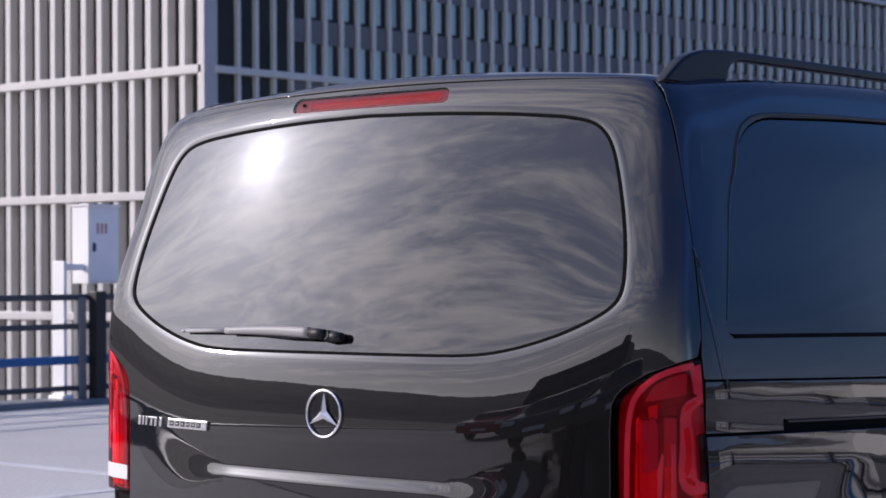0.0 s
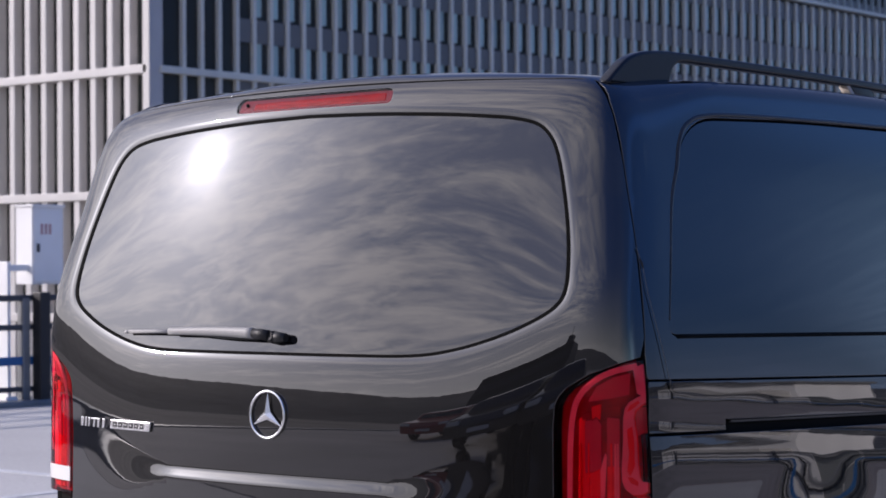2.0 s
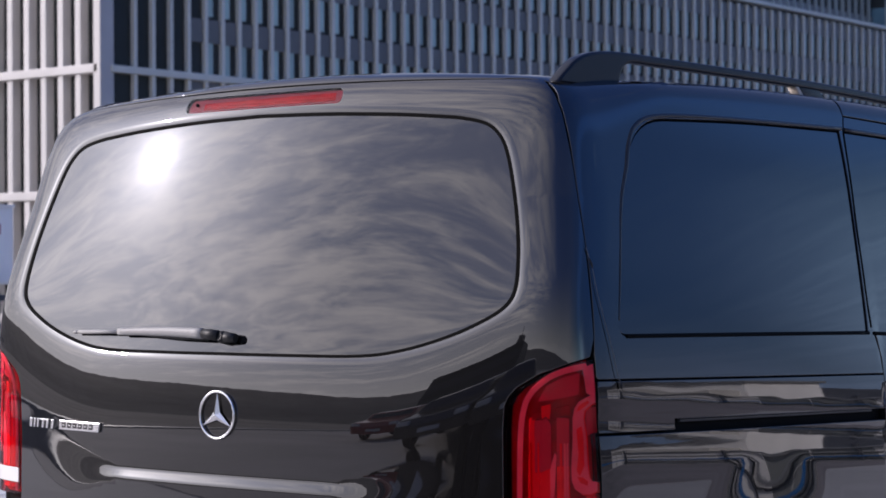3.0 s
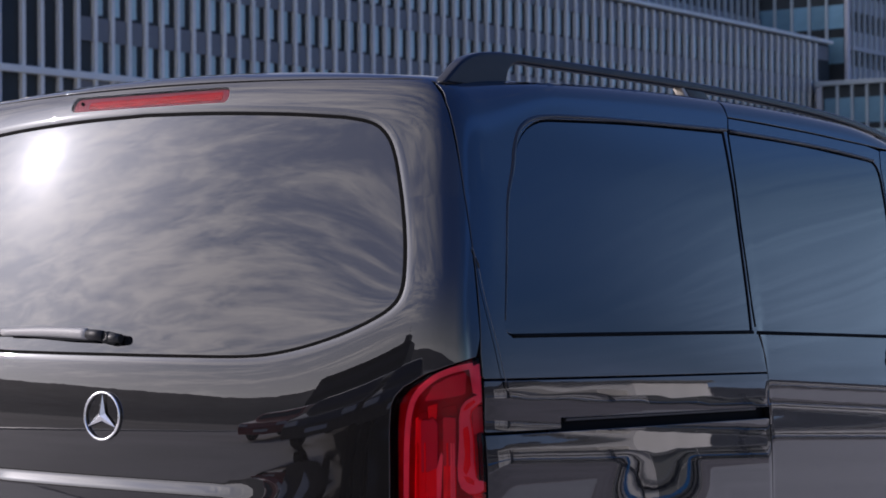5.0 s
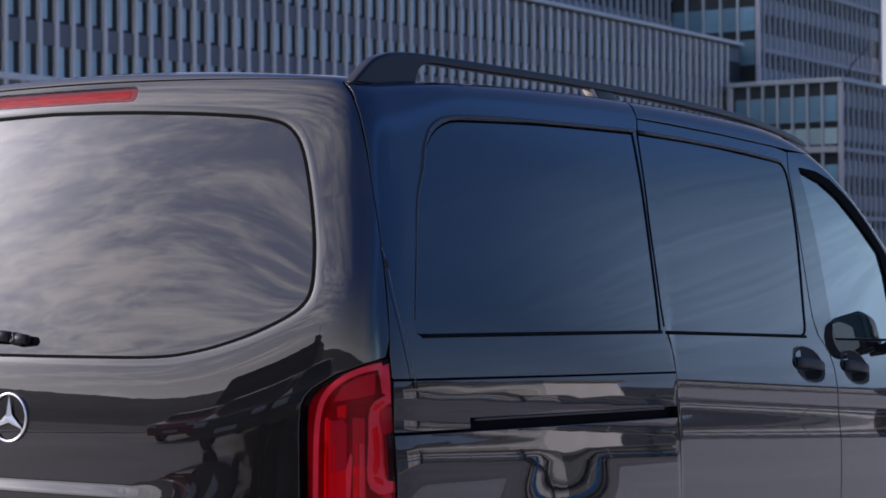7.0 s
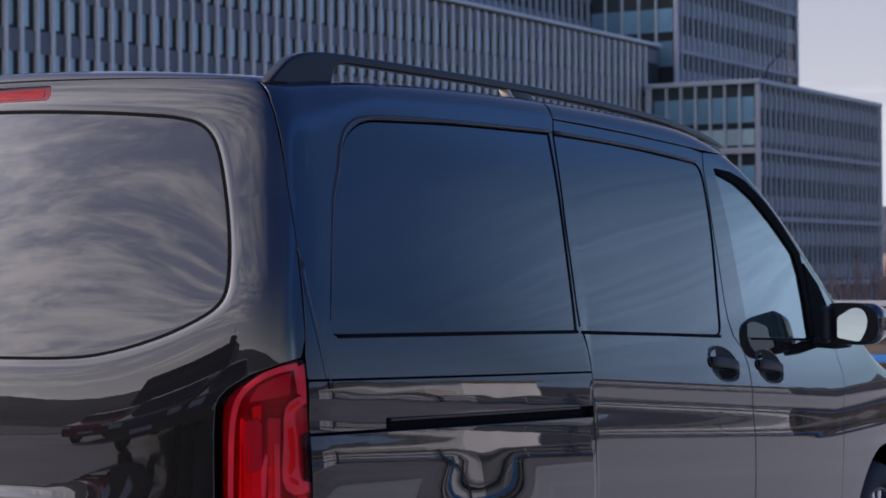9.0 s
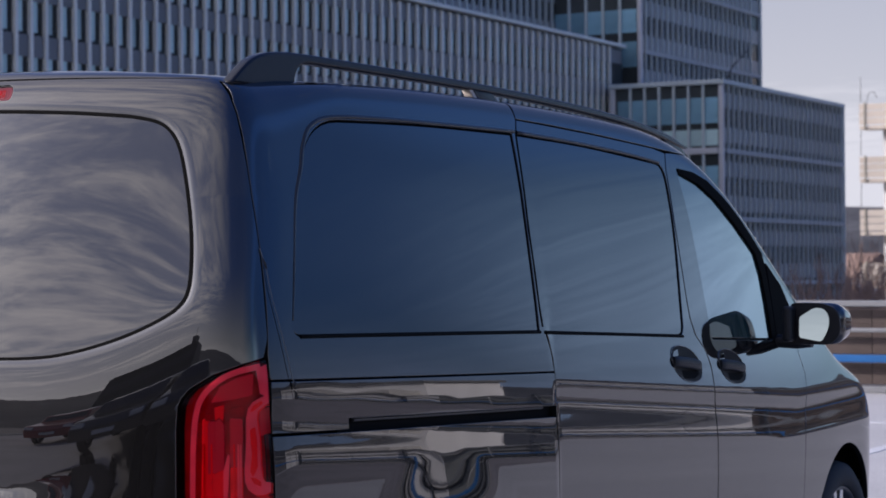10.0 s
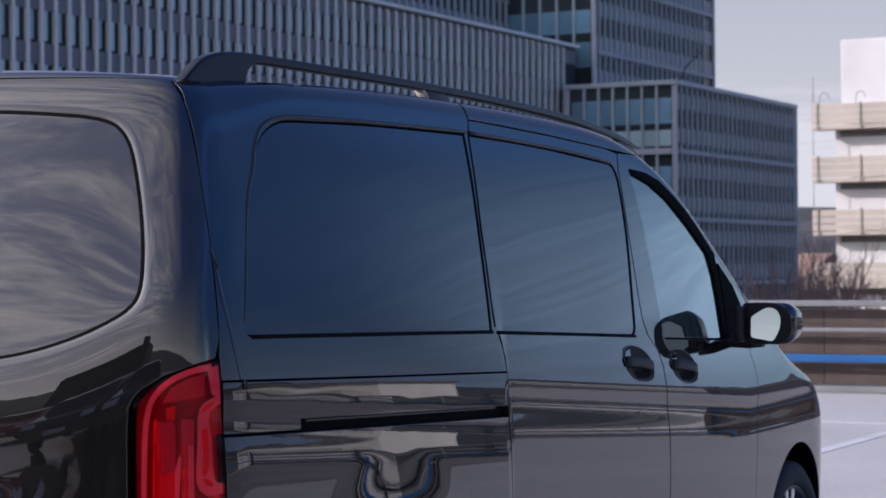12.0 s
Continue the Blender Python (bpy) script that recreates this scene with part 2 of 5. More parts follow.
REDPRINT = material("faded_red_print", (0.50, 0.30, 0.30), rough=0.6)
BLUE = material("blue_painted_steel", (0.012, 0.115, 0.32), rough=0.35, stain=0.12, stain_size=3.0)
CABINET = material("pale_grey_cabinet", (0.86, 0.86, 0.85), rough=0.5, stain=0.05)
WHITEFIN = material("white_coated_metal", (0.60, 0.585, 0.57), rough=0.5, stain=0.06, stain_size=0.8, vary=0.05)
TANWALL = material("tan_panel", (0.38, 0.335, 0.305), rough=0.7, grain=0.16, grain_size=6.0, stain=0.18, stain_size=0.9)
GREYFIN = material("grey_coated_metal", (0.84, 0.83, 0.73), rough=0.45, stain=0.08, stain_size=0.7, vary=0.06)
FARFIN = material("slate_grey_metal", (0.52, 0.57, 0.545), rough=0.45, stain=0.08, stain_size=0.7, vary=0.06)
FARLEDGE = material("grey_ledge_metal", (0.42, 0.43, 0.41), rough=0.6, stain=0.08, stain_size=0.7)
DARKGLASS = material("dark_facade_glass", (0.055, 0.062, 0.060), rough=0.15, Specular_IOR_Level=0.10, stain=0.2, stain_size=0.4, vary=0.2)
PALEPANE = material("pale_reflecting_glass", (0.50, 0.66, 0.61), rough=0.2, stain=0.1, vary=0.25)
TEAL = material("teal_glass", (0.20, 0.36, 0.42), rough=0.06, stain=0.3, stain_size=0.5, vary=0.35)
SPANDREL = material("slate_spandrel", (0.185, 0.185, 0.180), rough=0.4, stain=0.12, stain_size=0.5)
GREYBAND = material("grey_facade_band", (0.235, 0.245, 0.24), rough=0.4, stain=0.12, stain_size=0.5)
BROWN = material("brown_slat_wall", (0.095, 0.070, 0.060), rough=0.8, grain=0.15, grain_size=4.0, stain=0.2, stain_size=0.5)
ROOFING = material("flat_roof", (0.16, 0.16, 0.16), rough=0.9, stain=0.15)
STONE = material("pale_render", (0.80, 0.79, 0.78), rough=0.8, stain=0.08, stain_size=0.3)
BEIGE = material("beige_balcony", (0.62, 0.55, 0.46), rough=0.75, stain=0.1, stain_size=0.4)
OLIVE = material("olive_grey_steel", (0.30, 0.28, 0.22), rough=0.6, stain=0.1, stain_size=2.0)
EARTH = material("city_ground", (0.16, 0.145, 0.13), rough=0.95, grain=0.2, grain_size=0.8, stain=0.35, stain_size=0.02)
HILLSIDE = material("wooded_hillside", (0.066, 0.064, 0.062), rough=0.95, grain=0.4, grain_size=0.15, stain=0.4, stain_size=0.02)
BARK = material("bare_twigs", (0.27, 0.18, 0.14), rough=0.9, vary=0.2)


# ---------------------------------------------------------------- building helpers
def mesh_of(verts, faces, name="mesh"):
    me = bpy.data.meshes.new(name)
    me.from_pydata([tuple(v) for v in verts], [], [tuple(f) for f in faces])
    return me


def put(name, data, mat, parent=None, label="", place=None):
    if isinstance(data, bmesh.types.BMesh):
        me = bpy.data.meshes.new(name)
        data.to_mesh(me)
        data.free()
        data = me
    if not data.materials:
        data.materials.append(mat)
    ob = new(name, data)
    if place is not None:
        ob.matrix_basis = place
    if parent is not None:
        ob.parent = parent
    if label:
        ob["label"] = label
    return ob


part = put


def box(x0, x1, y0, y1, z0, z1, bevel=0.0, segments=2):
    bm = bmesh.new()
    bmesh.ops.create_cube(bm, size=1.0)
    bmesh.ops.scale(bm, vec=(x1 - x0, y1 - y0, z1 - z0), verts=bm.verts)
    bmesh.ops.translate(bm, vec=((x0 + x1) / 2, (y0 + y1) / 2, (z0 + z1) / 2), verts=bm.verts)
    if bevel:
        bmesh.ops.bevel(bm, geom=bm.edges[:], offset=bevel, segments=segments, profile=0.5, affect="EDGES")
    return bm


def smooth(ob, on=True):
    for p in ob.data.polygons:
        p.use_smooth = on
    return ob


def tube(points, radius, sides=12, squash=1.0, closed=False, caps=True):
    """A bar of round or oval section along points; radius may be one per point."""
    pts = [Vector(p) for p in points]
    bm = bmesh.new()
    rings = []
    count = len(pts)
    for i, p in enumerate(pts):
        a = pts[(i - 1) % count] if closed or i > 0 else p
        b = pts[(i + 1) % count] if closed or i < count - 1 else p
        d = (b - a).normalized()
        side = d.cross(Vector((0, 0, 1)))
        side = side.normalized() if side.length > 1e-3 else Vector((1, 0, 0))
        top = side.cross(d).normalized()
        r = radius[i] if isinstance(radius, (list, tuple)) else radius
        rings.append([bm.verts.new(p + side * (r * math.cos(2 * math.pi * k / sides)) + top * (r * squash * math.sin(2 * math.pi * k / sides))) for k in range(sides)])
    for i in range(count if closed else count - 1):
        r0, r1 = rings[i], rings[(i + 1) % count]
        for k in range(sides):
            bm.faces.new((r0[k], r0[(k + 1) % sides], r1[(k + 1) % sides], r1[k]))
    if caps and not closed:
        bm.faces.new(rings[0])
        bm.faces.new(rings[-1][::-1])
    bmesh.ops.recalc_face_normals(bm, faces=bm.faces)
    for f in bm.faces:
        f.smooth = len(f.verts) == 4
    return bm


def smooth_line(points, steps=8):
    """A soft curve through points (Catmull-Rom)."""
    p = [Vector(q) for q in points]
    p = [p[0] * 2 - p[1]] + p + [p[-1] * 2 - p[-2]]
    made = []
    for i in range(1, len(p) - 2):
        for s in range(steps):
            t = s / steps
            made.append(0.5 * ((2 * p[i]) + (p[i + 1] - p[i - 1]) * t + (2 * p[i - 1] - 5 * p[i] + 4 * p[i + 1] - p[i + 2]) * t * t + (3 * p[i] - p[i - 1] - 3 * p[i + 1] + p[i + 2]) * t**3))
    return made + [p[-2]]


# ---------------------------------------------------------------- van skin
def curve_of(knots):
    xs, ys = np.array([k[0] for k in knots], float), np.array([k[1] for k in knots], float)

    def value(v):
        v = np.clip(v, xs[0], xs[-1])
        i = np.clip(np.searchsorted(xs, v) - 1, 0, len(xs) - 2)
        h = xs[i + 1] - xs[i]
        u = (v - xs[i]) / h
        m = np.gradient(ys, xs)
        return ((2 * u**3 - 3 * u**2 + 1) * ys[i] + (u**3 - 2 * u**2 + u) * h * m[i]
                + (3 * u**2 - 2 * u**3) * ys[i + 1] + (u**3 - u**2) * h * m[i + 1])
    return value


def profile(at, start, tilts):
    """A skin line whose lean in degrees is known height by height."""
    lean = curve_of(tilts)
    zs = np.linspace(0.1, 2.1, 1601)
    slope = np.tan(np.radians(lean(zs)))
    run = np.concatenate([[0], np.cumsum((slope[1:] + slope[:-1]) / 2 * (zs[1] - zs[0]))])
    run -= np.interp(at, zs, run)
    return lambda z: start + np.interp(z, zs, run)


SIDE = profile(1.15, 0.0, [(0.1, -12), (0.45, -5), (0.7, -2), (0.86, 0), (0.93, 2.5), (0.985, 6), (1.005, 4.5), (1.03, -0.5), (1.062, -0.2), (1.070, 0.9), (1.078, 2.9), (1.10, 4.0), (1.16, 6), (1.25, 8), (1.5, 10.6), (1.8, 14.5), (2.1, 16)])
SIDE_AHEAD = profile(1.15, 0.0, [(0.1, -12), (0.45, -5), (0.7, -2), (0.86, -0.3), (0.93, -0.2), (0.965, 0.0), (0.980, 0.8), (0.990, 2.6), (1.0, 4.2), (1.012, 5.3), (1.035, 5.8), (1.055, 5.4), (1.068, 4.1), (1.079, 2.4), (1.088, 0.4), (1.098, -1.0), (1.120, -1.1), (1.136, 3.0), (1.150, 6.3), (1.18, 7.0), (1.25, 8), (1.5, 10.6), (1.8, 14.5), (2.1, 16)])
REAR = profile(1.5, 0.0898, [(0.1, -3), (0.6, -2), (0.86, -1.8), (0.95, -1.2), (1.02, 0.6), (1.06, 2.2), (1.10, 4.4), (1.140, 6.3), (1.166, 8.0), (1.185, 9.6), (1.203, 10.8), (1.225, 11.4), (1.25, 11.6), (1.35, 12.1), (1.5, 13.5), (1.67, 15.4), (1.75, 16.6), (2.1, 20)])
PLAN = curve_of([(-0.2, 0.925), (0.2, 0.941), (0.6, 0.955), (2.0, 0.958), (3.2, 0.957), (3.8, 0.940), (4.3, 0.910), (5.2, 0.87)])
ROOF = curve_of([(-0.1, 1.832), (0.2, 1.852), (0.7, 1.880), (1.5, 1.893), (2.3, 1.873), (2.9, 1.830), (3.3, 1.80), (5, 1.5)])


def ease(u):
    u = np.clip(u, 0, 1)
    return u * u * (3 - 2 * u)


def smax(a, b, k):
    h = np.maximum(k - np.abs(a - b), 0) / k
    return np.maximum(a, b) + h * h * h * k / 6


def skin(x, y, z):
    """Negative inside the van's body, nought on its painted skin."""
    x = np.abs(x)
    steep = 0.030 + 0.045 * np.clip((z - 0.70) / 0.12, 0, 1)
    drop = (steep * (np.clip(y, 0.0, 3.4) - 0.7) - 0.018) * ease((1.75 - z) / 0.62)
    ahead = ease((y - 1.462) / 0.045)
    side = x - (PLAN(y) - SIDE(z + drop) * (1 - ahead) - SIDE_AHEAD(z + drop) * ahead)
    side = side - 0.016 * ease((0.635 - np.hypot(y - 0.845, z - 0.335)) / 0.25) - 0.001 * ease((0.64 - np.hypot(y - 3.985, z - 0.335)) / 0.215)
    ledge = 0.009 * ease((z - 0.912) / (0.028 + 0.25 * ease((x - 0.30) / 0.40)) + 0.5)
    rise = 0.70 * np.maximum(x - 0.36, 0)**2
    rear = (REAR(z - rise) + ledge + 0.10 * x**2 + 0.10 * rise + 0.17 * rise * ease((z - 1.25) / 0.5) + 0.003) - y
    crisp = ease((y - 0.24) / 0.42)
    top = z - (ROOF(y) - 0.072 * x**2 + 0.034 * crisp * (x**2 - 0.58) - 0.009 * crisp)
    glass = (z - 1.115) * 0.86 + (y - 3.975 + 0.18 * x**2) * 0.51
    hood = (z - 1.10 + 0.06 * x**2) * 0.95 + (y - 3.95) * 0.27
    hood = np.maximum(hood, 3.4 - y)
    nose = y - 4.86 + 0.42 * x**2 + 0.35 * np.maximum(z - 0.75, 0)**2 * 4
    top = smax(top, glass, 0.25)
    top = -smax(-top, -hood, 0.06)
    body = smax(side, top, 0.17 - 0.11 * crisp)
    body = smax(body, nose, 0.35)
    return smax(body, rear, 0.15 - 0.05 * np.clip((z - 1.55) / 0.25, 0, 1))


def slope_of(p, h=1e-4):
    x, y, z = p.T
    g = np.stack([skin(x + h, y, z) - skin(x - h, y, z), skin(x, y + h, z) - skin(x, y - h, z), skin(x, y, z + h) - skin(x, y, z - h)], 1)
    return g / np.linalg.norm(g, axis=1)[:, None]


def shoot(start, end):
    """Where the way from outside (start) to inside (end) first meets the skin."""
    lo, hi = np.zeros(len(start)), np.ones(len(start))
    for _ in range(40):
        mid = (lo + hi) / 2
        p = start + mid[:, None] * (end - start)
        out = skin(*p.T) > 0
        lo, hi = np.where(out, mid, lo), np.where(out, hi, mid)
    return start + hi[:, None] * (end - start)


def on_side(uv):
    """Side skin: u along the van, v up."""
    y, z = uv.T
    return shoot(np.stack([y * 0 + 1.3, y, z], 1), np.stack([y * 0 + 0.2, y, z], 1))


def on_rear(uv):
    """Rear skin: u is the angle round the upright line x 0, y 1; v up."""
    a, z = np.radians(uv[:, 0]), uv[:, 1]
    c = np.stack([a * 0, a * 0 + 1.0, z], 1)
    d = np.stack([np.sin(a), -np.cos(a), a * 0], 1)
    return shoot(c + 1.7 * d, c + 0.3 * d)


def on_roof(uv):
    x, y = uv.T
    return shoot(np.stack([x, y, x * 0 + 2.3], 1), np.stack([x, y, x * 0 + 0.8], 1))


# ---------------------------------------------------------------- van panels
def rounded(corners, steps=7):
    """A polygon with round corners from (u, v, radius) rows; radius in u, v units, u scaled beforehand."""
    made = []
    n = len(corners)
    for i in range(n):
        p0, p1, p2 = (Vector(corners[(i + k) % n][:2]) for k in (-1, 0, 1))
        r = corners[i][2] if len(corners[i]) > 2 else 0
        if not r:
            made.append(p1)
            continue
        a, b = (p0 - p1), (p2 - p1)
        cut = min(r, a.length * 0.49, b.length * 0.49)
        a, b = p1 + a.normalized() * cut, p1 + b.normalized() * cut
        for s in range(steps + 1):
            t = s / steps
            made.append((1 - t)**2 * a + 2 * t * (1 - t) * p1 + t * t * b)
    return made


def dense(loop, step):
    made = []
    for i, p in enumerate(loop):
        q = loop[(i + 1) % len(loop)]
        k = max(1, int(math.ceil((q - p).length / step)))
        made += [p.lerp(q, s / k) for s in range(k)]
    return made


def grown(loop, by):
    """The loop moved outwards by that much (inwards where negative)."""
    area = sum(p.x * q.y - q.x * p.y for p, q in zip(loop, loop[1:] + loop[:1]))
    s = 1 if area > 0 else -1
    made = []
    for i, p in enumerate(loop):
        d = (loop[(i + 1) % len(loop)] - loop[i - 1]).normalized()
        made.append(p + Vector((d.y, -d.x)) * by * s)
    return made


def within(points, loop):
    x, y = points[:, 0], points[:, 1]
    inside = np.zeros(len(points), bool)
    ax, ay = np.array([p.x for p in loop]), np.array([p.y for p in loop])
    bx, by = np.roll(ax, -1), np.roll(ay, -1)
    for i in range(len(loop)):
        if ay[i] != by[i]:
            cross = (ay[i] > y) != (by[i] > y)
            inside ^= cross & (x < (bx[i] - ax[i]) * (y - ay[i]) / (by[i] - ay[i]) + ax[i])
    return inside


from mathutils.geometry import delaunay_2d_cdt
REAR_U = 0.0172     # metres along the rear skin for one degree


def sheet(name, mat, parent, loop, holes=(), skin_map=None, step=0.03, sink=0.0, depth=0.02, mirror=False, scale_u=1.0, label="", lip=0.0015, roll=(), more=()):
    """A panel of the van: a loop with holes, laid on the skin, with folded-in edges."""
    loops = [dense(l, step * 0.6) for l in (loop, *holes)]
    pts, edges = [], []
    for l in loops:
        k = len(pts)
        pts += l
        edges += [(k + i, k + (i + 1) % len(l)) for i in range(len(l))]
    us, vs = [p.x for p in loops[0]], [p.y for p in loops[0]]
    gu, gv = np.meshgrid(np.arange(min(us) + step / 2, max(us), step), np.arange(min(vs) + step / 2, max(vs), step))
    grid = np.stack([gu.ravel(), gv.ravel()], 1)
    keep = within(grid, loops[0])
    for l in loops[1:]:
        keep &= ~within(grid, l)
    edge = np.array([(p.x, p.y) for p in pts])
    grid = grid[keep]
    if roll:
        rims = np.array([(p.x, p.y) for l in loops[1:2] for p in l])
        rows = [np.array([(p.x, p.y) for p in grown(loops[1], roll[0] * k / 5)]) for k in (1, 2, 3, 4, 5)]
        edge = np.concatenate([edge] + rows)
    if len(more):
        edge = np.concatenate([edge, np.array(more)])
    if len(grid):
        near = np.array([np.min(np.abs(edge - g).max(1)) for g in grid])
        grid = grid[near > step * 0.35]
    if roll:
        grid = np.concatenate([grid] + rows)
    if len(more):
        grid = np.concatenate([grid, np.array(more)])
    allp = [tuple(p) for p in pts] + [tuple(g) for g in grid]
    v, _, f, *_ = delaunay_2d_cdt([Vector(p) for p in allp], edges, [], 0, 1e-7)
    uv = np.array([(p.x, p.y) for p in v])
    tri = np.array([t for t in f if len(t) == 3])
    mid = uv[tri].mean(1)
    keep = within(mid, loops[0])
    for l in loops[1:]:
        keep &= ~within(mid, l)
    tri = tri[keep]
    real = uv / np.array([scale_u, 1.0])
    pos = skin_map(real)
    nor = slope_of(pos)
    pos = pos - nor * sink
    if roll:
        # the skin rolls in towards the first opening
        rim_pos = skin_map(rims / np.array([scale_u, 1.0]))
        for i in range(len(pos)):
            gap = np.hypot(*(rims - uv[i]).T)
            k = int(gap.argmin())
            if gap[k] < roll[0]:
                way = rim_pos[k] - pos[i] if gap[k] > 1e-4 else rim_pos[(k - 1) % len(rims)] - rim_pos[(k + 1) % len(rims)]
                if gap[k] <= 1e-4:
                    way = np.cross(way, nor[i])
                way = way / max(np.linalg.norm(way), 1e-9)
                if gap[k] <= 1e-4:
                    middle = skin_map(np.array([rims.mean(0)]) / np.array([scale_u, 1.0]))[0]
                    way = way if way @ (middle - pos[i]) > 0 else -way
                left = 1 - gap[k] / roll[0]
                pos[i] = pos[i] - nor[i] * roll[1] * left**2
                nor[i] = nor[i] + way * 2 * roll[1] / roll[0] * left
        nor = nor / np.linalg.norm(nor, axis=1)[:, None]
    # wind the faces outwards
    a, b, c = pos[tri[:, 0]], pos[tri[:, 1]], pos[tri[:, 2]]
    flip = (np.cross(b - a, c - a) * nor[tri[:, 0]]).sum(1) < 0
    tri[flip] = tri[flip][:, ::-1]
    verts, normals, faces = list(pos), list(nor), [tuple(t) for t in tri]
    # rims: a small rounded lip, then the folded edge
    count = {}
    for t in tri:
        for i in range(3):
            e = (t[i], t[(i + 1) % 3])
            count[e] = 1
    rim = [e for e in count if (e[1], e[0]) not in count]
    outward = {}
    for i, j in rim:
        d = pos[j] - pos[i]
        o = np.cross(d, nor[i])
        o = o / max(np.linalg.norm(o), 1e-9)
        outward.setdefault(i, []).append(o)
        outward.setdefault(j, []).append(o)
    ring = {}
    for i, os_ in outward.items():
        o = np.mean(os_, 0)
        o = o / max(np.linalg.norm(o), 1e-9)
        k = len(verts)
        verts += [pos[i] - nor[i] * lip + o * lip, pos[i] - nor[i] * depth + o * lip]
        normals += [o * 0.92 + nor[i] * 0.4, o]
        ring[i] = k
    for i, j in rim:
        a, b = ring[i], ring[j]
        faces += [(j, i, a, b), (b, a, a + 1, b + 1)]
    verts, normals = np.array(verts), np.array(normals)
    if mirror:
        verts, normals = verts * [-1, 1, 1], normals * [-1, 1, 1]
        faces = [t[::-1] for t in faces]
    me = mesh_of(verts, faces, name)
    # painted panels get black folds: the shade inside the seams is put in as colour
    if mat is PAINT:
        me.materials.append(PAINT)
        me.materials.append(SHUT)
    for i, p in enumerate(me.polygons):
        p.use_smooth = True
        if mat is PAINT and i >= len(tri) and (i - len(tri)) % 2:
            p.material_index = 1
    normals /= np.linalg.norm(normals, axis=1)[:, None]
    me.normals_split_custom_set_from_vertices([tuple(n) for n in normals])
    return put(name, me, mat, parent, label)


def V(rows, su=1.0):
    return [(u * su, v, r) for u, v, r in rows]


van = tagged(new("van"), "dark graphite metallic van with privacy glass, parked on the deck", "van")

# heights along the side: the edge where side skin turns into roof skin
def brow_x(y):
    return 0.795 - 0.022 * float(ease((y - 0.31) / 0.19) * ease((2.70 - y) / 0.25))


def brow(y):
    return float(on_roof(np.array([[brow_x(y), y]]))[0, 2])


def shoulder(y0, y1, far):
    """Close rows of points just under the edge of the roof, where the skin turns over."""
    return [] if far else [(y, brow(y) - d) for y in between(y0, y1, 70) for d in (0.0008, 0.002, 0.0038, 0.006, 0.009, 0.013, 0.018)]


def lines(rows):
    return [Vector(r) for r in rows]


def between(lo, hi, n):
    return [lo + (hi - lo) * i / n for i in range(n + 1)]



def side_at(y, z, lift=0.0):
    p = on_side(np.array([[y, z]]))
    return Vector(p[0] + slope_of(p)[0] * lift)


GAP = 0.0044
WHEEL_F, WHEEL_R, WHEEL_Z, ARCH = 3.985, 0.845, 0.332, 0.405


def arch(cy, lo, back):
    """The round of a wheel arch from its lower front or rear corner to the other."""
    a0 = math.asin((lo - WHEEL_Z) / ARCH)
    angles = [a0 + (math.pi - 2 * a0) * i / 24 for i in range(25)]
    pts = [Vector((cy + ARCH * math.cos(a), WHEEL_Z + ARCH * math.sin(a))) for a in angles]
    return pts[::-1] if back else pts


REAR_SEAM = [(0.190, 0.80), (0.190, 1.02), (0.186, 1.212), (0.191, 1.25), (0.213, 1.448), (0.233, 1.616), (0.248, 1.727), (0.258, 1.771), (0.279, 1.807)]
DOOR_SEAM = [(1.489, 0.40), (1.489, 0.79), (1.485, 1.06), (1.487, 1.146), (1.470, 1.212), (1.446, 1.236), (1.443, 1.30), (1.449, 1.503), (1.478, 1.745), (1.502, 1.787)]
B_SEAM = [(2.621, 0.40), (2.620, 0.70), (2.615, 0.99), (2.605, 1.079), (2.560, 1.165), (2.500, 1.186), (2.480, 1.25), (2.462, 1.518), (2.467, 1.711), (2.490, 1.748)]


def at_z(seam, z):
    return float(np.interp(z, [p[1] for p in seam], [p[0] for p in seam]))


def seam_between(seam, z0, z1, shift=0.0, n=14):
    return [Vector((at_z(seam, z) + shift, z)) for z in between(z0, z1, n)]


def rear_gap(p):
    """Half the seam's width, along the skin, as a shift along the van."""
    return GAP * 0.55 * max(0.15, float(slope_of(on_side(np.array([[p[0], p[1]]])))[0, 0]))


QUARTER_WIN = rounded([(0.276, 1.256, 0.030), (1.427, 1.231, 0.0), (1.425, 1.30, 0.0), (1.434, 1.50, 0.3), (1.457, 1.744, 0.0), (0.95, 1.741, 0.2), (0.470, 1.724, 0.16), (0.347, 1.50, 0.35)])
DOOR_WIN = rounded([(1.454, 1.229, 0.0), (2.414, 1.188, 0.035), (2.452, 1.50, 0.3), (2.450, 1.703, 0.055), (1.90, 1.736, 0.3), (1.486, 1.744, 0.0), (1.464, 1.52, 0.3)])
FRONT_WIN = rounded([(2.652, 1.172, 0.012), (3.198, 1.150, 0.012), (3.190, 1.27, 0.05), (3.172, 1.36, 0.05), (3.134, 1.431, 0.02), (2.975, 1.525, 0.07), (2.827, 1.604, 0.07), (2.702, 1.651, 0.06), (2.560, 1.683, 0.006), (2.597, 1.538, 0.05), (2.618, 1.414, 0.08), (2.642, 1.255, 0.05)])


def rail_low(y):
    return 1.048 - (y - 0.19) * 0.0345


def belt(y):
    return 1.160 - (y - 0.2) * 0.0335


SLOT = rounded([(0.466, rail_low(0.466) + 0.002, 0.004), (1.50, rail_low(1.50) + 0.002, 0.0), (1.50, rail_low(1.50) + 0.028, 0.0), (0.462, rail_low(0.462) + 0.026, 0.004)])

